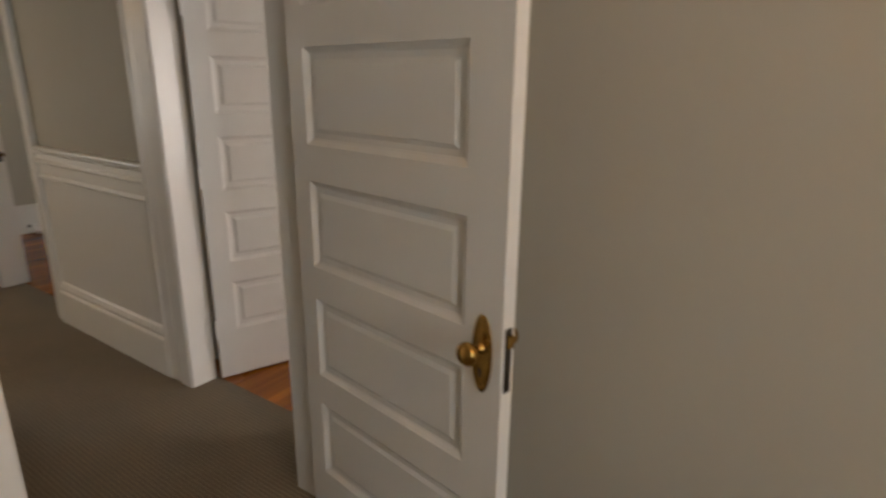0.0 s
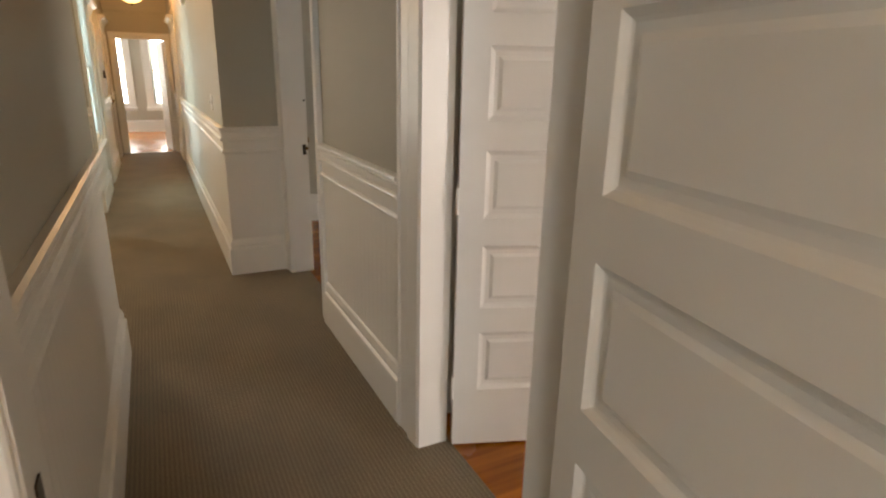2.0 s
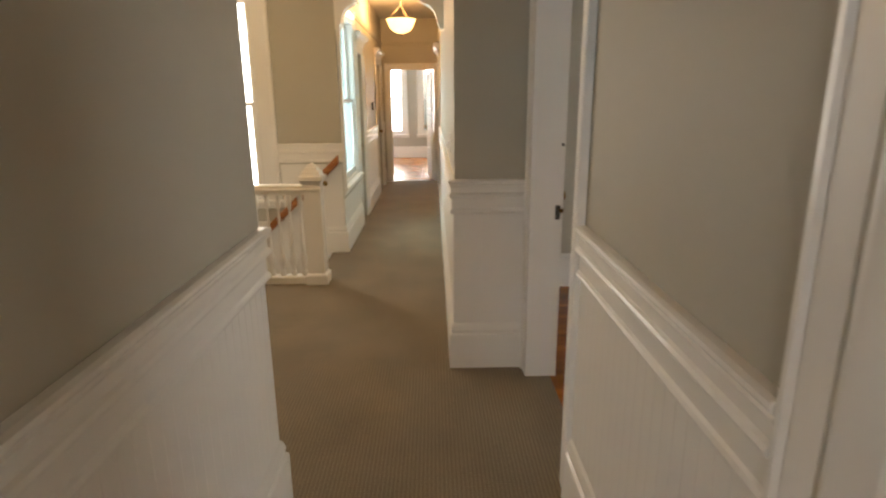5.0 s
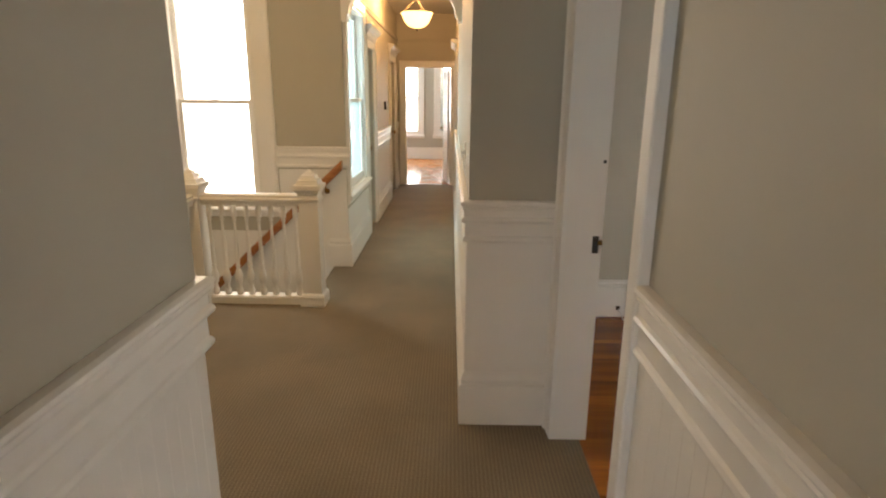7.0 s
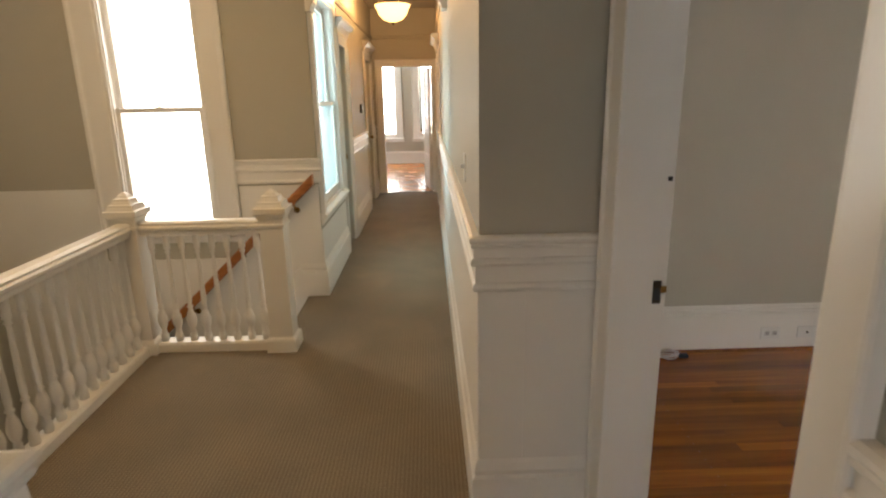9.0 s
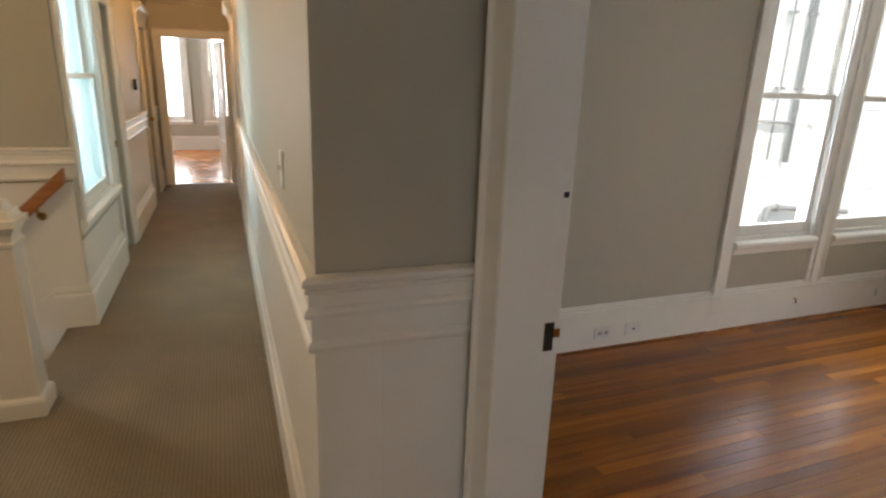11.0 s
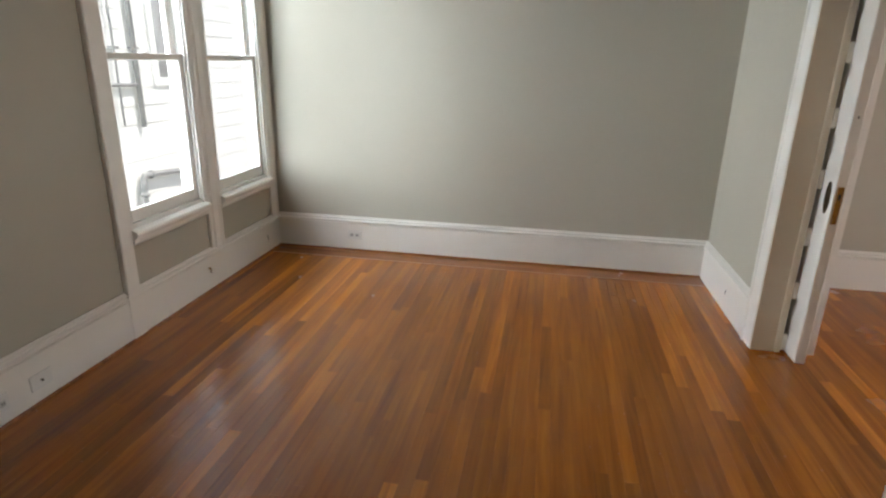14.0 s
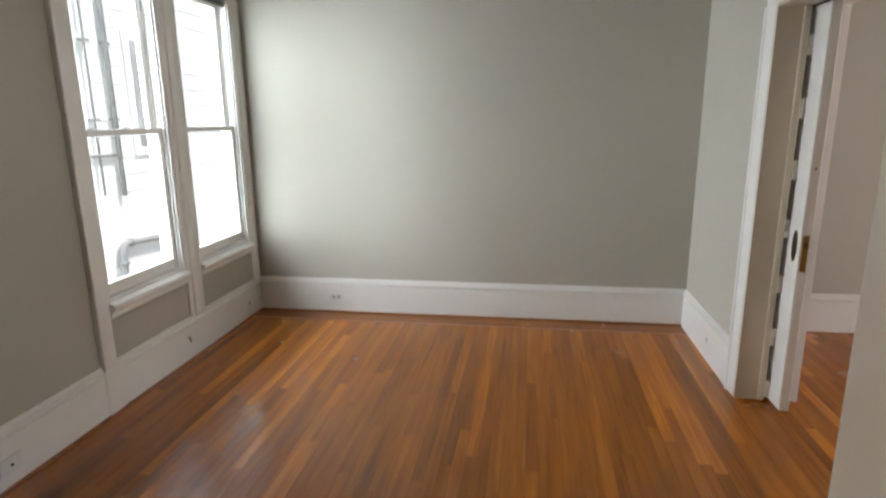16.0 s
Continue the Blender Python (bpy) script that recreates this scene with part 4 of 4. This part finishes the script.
part("dial_window", bm, PLASTIC, th, "pale dial window")
hk = thing("cable_stub", "small brass cable stub in the baseboard", "cable stub")
bm = bmesh.new()
tube(bm, [(-8.408, 5.13, 0.165), (-8.398, 5.13, 0.165), (-8.392, 5.13, 0.155), (-8.392, 5.13, 0.135)], 0.006)
part("stub", bm, BRASS, hk, smooth=True)
cs = thing("cable_slot", "small dark slot in the white baseboard", "slot")
part("slot", boxes((-4.9665, -4.964, 5.585, 5.592, 0.115, 0.150)), DARKSLOT, cs)
cs = thing("cable_slot", "small dark slot in the white baseboard by the window", "slot")
part("slot", boxes((-8.409, -8.4065, 5.990, 5.997, 0.105, 0.148)), DARKSLOT, cs)
# loose cable by the baseboard
cb = thing("loose_cable", "coil of grey loose cable lying on the oak floor", "cable")
bm = bmesh.new()
pts = [(-8.402, 2.76, 0.085), (-8.38, 2.775, 0.06), (-8.36, 2.79, 0.012)]
for k in range(26):
    a = k * 0.62
    pts.append((-8.33 + 0.035 * math.cos(a) * (1 + 0.15 * math.sin(k)), 2.86 + 0.07 * math.sin(a) * (1 + 0.1 * math.cos(1.7 * k)), 0.010 + 0.0012 * k))
tube(bm, pts, 0.0045, 6)
part("cord", bm, CORD, cb, smooth=True)
part("plug", boxes((-8.345, -8.315, 2.935, 2.99, 0.002, 0.024)), DARKSLOT, cb, "small dark plug", bevel=0.004)
part("connector", boxes((-8.406, -8.394, 2.745, 2.772, 0.072, 0.100)), DARKMETAL, cb, "dark wall connector", bevel=0.002)

# ---- pocket door ----
pd = thing("pocket_door", "white sliding pocket door drawn back into the wall", "pocket door")
bm = boxes((-4.780, -4.728, 4.887, 5.70, 0.012, 2.11))
part("leaf", bm, WHITE, pd, bevel=0.003)
for x in (-4.7805, -4.7275):
    bm = bmesh.new()
    ring = [[(x + (-e if x < -4.75 else e), 4.945 + 0.027 * q * math.cos(u), 0.925 + 0.082 * q * math.sin(u)) for u in [2 * math.pi * k / 24 for k in range(24)]] for q, e in ((1.0, -0.001), (1.0, 0.0025), (0.8, 0.0025), (0.7, 0.0005), (0.1, 0.0003))]
    loft(bm, ring)
    part("flush_pull", bm, BRONZE, pd, "oval dark bronze flush pull")
bm = boxes((-4.768, -4.740, 4.8845, 4.888, 0.80, 0.99))
part("latch_plate", bm, BRASS, pd, "worn brass latch plate")
bm = boxes((-4.759, -4.749, 4.8835, 4.885, 0.925, 0.955))
part("latch_slot", bm, DARKSLOT, pd, "dark latch slot")
bm = boxes((-4.757, -4.751, 4.8855, 4.888, 1.32, 1.334))
part("bolt_hole", bm, DARKSLOT, pd, "small dark bolt hole")
# casing and lining of its opening
casing(R_right, 3.30, 5.05, 2.13, left=0.12, right=0.12)
casing(R2_left, 3.30, 5.05, 2.13, left=0.12, right=0.12)
j = thing("trim", "cream painted pocket door lining with beads", "door lining", kind="structure")
for y0, y1 in ((3.30, 3.315), (5.035, 5.05)):
    bm = boxes((-4.959, -4.836, y0, y1, 0, 2.115))
    part("lining", bm, CREAM, j)
    bm = boxes((-4.836, -4.803, y0 - 0.012, y1, 0, 2.115))
    part("bead", bm, CREAM, j, bevel=0.004)
    bm = boxes((-4.722, -4.702, y0 - 0.012, y1, 0, 2.115))
    part("bead", bm, WHITE, j, bevel=0.004)
    bm = boxes((-4.702, -4.624, y0, y1, 0, 2.115))
    part("lining", bm, WHITE, j)
for k in range(7):
    bm = boxes((-4.8028, -4.7805, 5.025, 5.055, 0.02 + 0.31 * k, 0.12 + 0.31 * k))
    part("guide_block", bm, WHITE, j)
bm = boxes((-4.959, -4.80, 3.30, 5.05, 2.115, 2.13), (-4.72, -4.624, 3.30, 5.05, 2.115, 2.13))
part("head_lining", bm, CREAM, j)
bm = boxes((-4.80, -4.72, 3.30, 5.05, 2.125, 2.16))
part("track", bm, DARKSLOT, j, "dark sliding track")

# ---- roller blind in the second window ----
rb = thing("roller_blind", "dark rolled blind at the top of the window", "blind")
bm = bmesh.new()
turned(bm, [(0.020, 0.0), (0.020, 0.66)], (-8.455, 5.41, 2.435), 12, "y")
part("roll", bm, SHADE, rb, smooth=True)

# ---- neighbouring house across the light well ----
nb = thing("house", "white clapboard side of the neighbouring house", "house")
X0 = -10.75
bm = boxes((X0 - 0.3, X0 - 0.02, 1.9, 12.0, -3.5, 7.0))
part("wall", bm, SIDING, nb)
first = None
for k in range(44):
    z = -2.0 + k * 0.20
    if first is None:
        bm = bmesh.new()
        loft(bm, [[(X0 - 0.02, y, 0), (X0 + 0.011, y, 0), (X0 + 0.004, y, 0.202), (X0 - 0.02, y, 0.175)] for y in (1.9, 12.0)])
        first = part("clapboard", bm, SIDING, nb)
        ob = first
    else:
        ob = new("clapboard", first.data)
        ob.parent = nb
    ob.location = (0, 0, z)
w = part("window", boxes((X0 + 0.005, X0 + 0.03, 7.98, 8.70, 1.20, 2.6)), SIDING, nb)
part("pane", boxes((X0 + 0.03, X0 + 0.034, 8.08, 8.60, 1.30, 2.5)), STEEL, w)
pp = thing("wall_pipes", "grey conduit pipes on the neighbouring wall", "pipes")
for pts, r in (
    ([(X0 + 0.05, 7.665, 6.0), (X0 + 0.05, 7.665, 0.77)], 0.028),
    ([(X0 + 0.05, 7.36, 6.0), (X0 + 0.05, 7.36, 0.81)], 0.012),
    ([(X0 + 0.05, 7.0, 1.25), (X0 + 0.05, 7.65, 1.225)], 0.020),
    ([(X0 + 0.07, 8.9, 0.12), (X0 + 0.07, 7.60, 0.235), (X0 + 0.07, 7.53, 0.235), (X0 + 0.07, 7.50, 0.20), (X0 + 0.07, 7.495, 0.10), (X0 + 0.07, 7.495, -1.5)], 0.034)):
    bm = bmesh.new()
    tube(bm, pts, r, 10)
    part("pipe", bm, STEEL, pp, smooth=True)
for y, z in ((7.665, 1.6), (7.665, 2.4), (7.36, 1.6), (7.36, 2.4)):
    part("clamp", boxes((X0 + 0.005, X0 + 0.085, y - 0.045, y + 0.045, z, z + 0.025)), STEEL, pp, bevel=0.003)
bm = bmesh.new()
turned(bm, [(0.034, -0.02), (0.050, -0.018), (0.050, 0.018), (0.034, 0.02)], (X0 + 0.07, 7.495, 0.02), 12)
part("coupling", bm, STEEL, pp, smooth=True)
bm = bmesh.new()
turned(bm, [(0.034, -0.02), (0.050, -0.018), (0.050, 0.018), (0.034, 0.02)], (X0 + 0.07, 7.64, 0.232), 12, "y")
part("coupling", bm, STEEL, pp, smooth=True)

# ---- oak floors ----
rnd = random.Random(7)


def oak_room(name, label, x0, x1, y0, y1, border_at=None, singles=True):
    fl = thing(name, label, "floor", kind="structure")
    plank = 0.057
    made = {}
    ys = y1 - (0.20 if border_at else 0.0)
    loose = bmesh.new()
    n = int((x1 - x0) / plank)
    pitch = (x1 - x0) / n
    for i in range(n):
        y = y0 - rnd.random() * 0.8
        while y < ys:
            length = rnd.choice((0.9, 1.3, 1.7, 2.1, 2.6))
            a, b = max(y, y0), min(y + length, ys)
            y += length
            if b - a < 0.05:
                continue
            key = round(b - a, 3)
            x = x0 + i * pitch
            if singles:
                me = made.get(key)
                if me is None:
                    bm = boxes((0.0002, pitch - 0.0002, 0.0002, key - 0.0002, -0.016, 0.0))
                    bmesh.ops.bevel(bm, geom=[e for e in bm.edges if all(v.co.z > -0.001 for v in e.verts)], offset=0.0004, segments=1, affect="EDGES")
                    me = bpy.data.meshes.new("plank")
                    bm.to_mesh(me)
                    bm.free()
                    me.materials.append(OAK)
                    made[key] = me
                ob = new("plank", me)
                ob.parent = fl
                ob.location = (x, a, 0)
            else:
                box(loose, x + 0.00003, x + pitch - 0.00003, a, b - 0.00006, -0.016, 0.0)
    if border_at:
        bm = boxes((x0, x1, ys - 0.0166, ys - 0.0006, -0.012, 0.0006))
        part("border_strip", bm, PALEOAK, fl, "pale inlaid strip")
        for k in range(3):
            x = x0
            while x < x1:
                b = min(x + rnd.choice((0.9, 1.3, 1.7)), x1)
                bm = boxes((x + 0.00003, b - 0.00003, ys + k * 0.0667 + 0.00003, ys + (k + 1) * 0.0667 - 0.00003, -0.016, 0.0))
                part("border_plank", bm, OAKX, fl)
                x = b
    if not singles:
        tagged(part("planks", loose, OAKI, fl), kind="stuff")
    else:
        loose.free()
    return fl


oak_room("floor_room", "varnished honey-brown oak strip floor", -8.43, -4.943, 2.155, 6.235, True)
oak_room("floor_side_room", "varnished oak strip floor of the side room", -4.943, -1.2, 2.155, 6.235, False, singles=False)
oak_room("floor_front_room", "varnished oak floor of the front room", -19.1, -14.83, -0.8, 2.6, False, singles=False)
# small shoe moulding in dark oak along the room's edges
sm = thing("trim", "dark oak shoe moulding along the baseboards", "shoe moulding", kind="structure")
for f, s0, s1 in ((R_left, 2.15, 6.213), (R_north, -8.408, -4.965)):
    bm = bmesh.new()
    f.run(bm, s0, s1, [(0.022, 0.0), (0.036, 0.0), (0.034, 0.008), (0.028, 0.013), (0.022, 0.014)])
    part("shoe", bm, OAKX, sm)
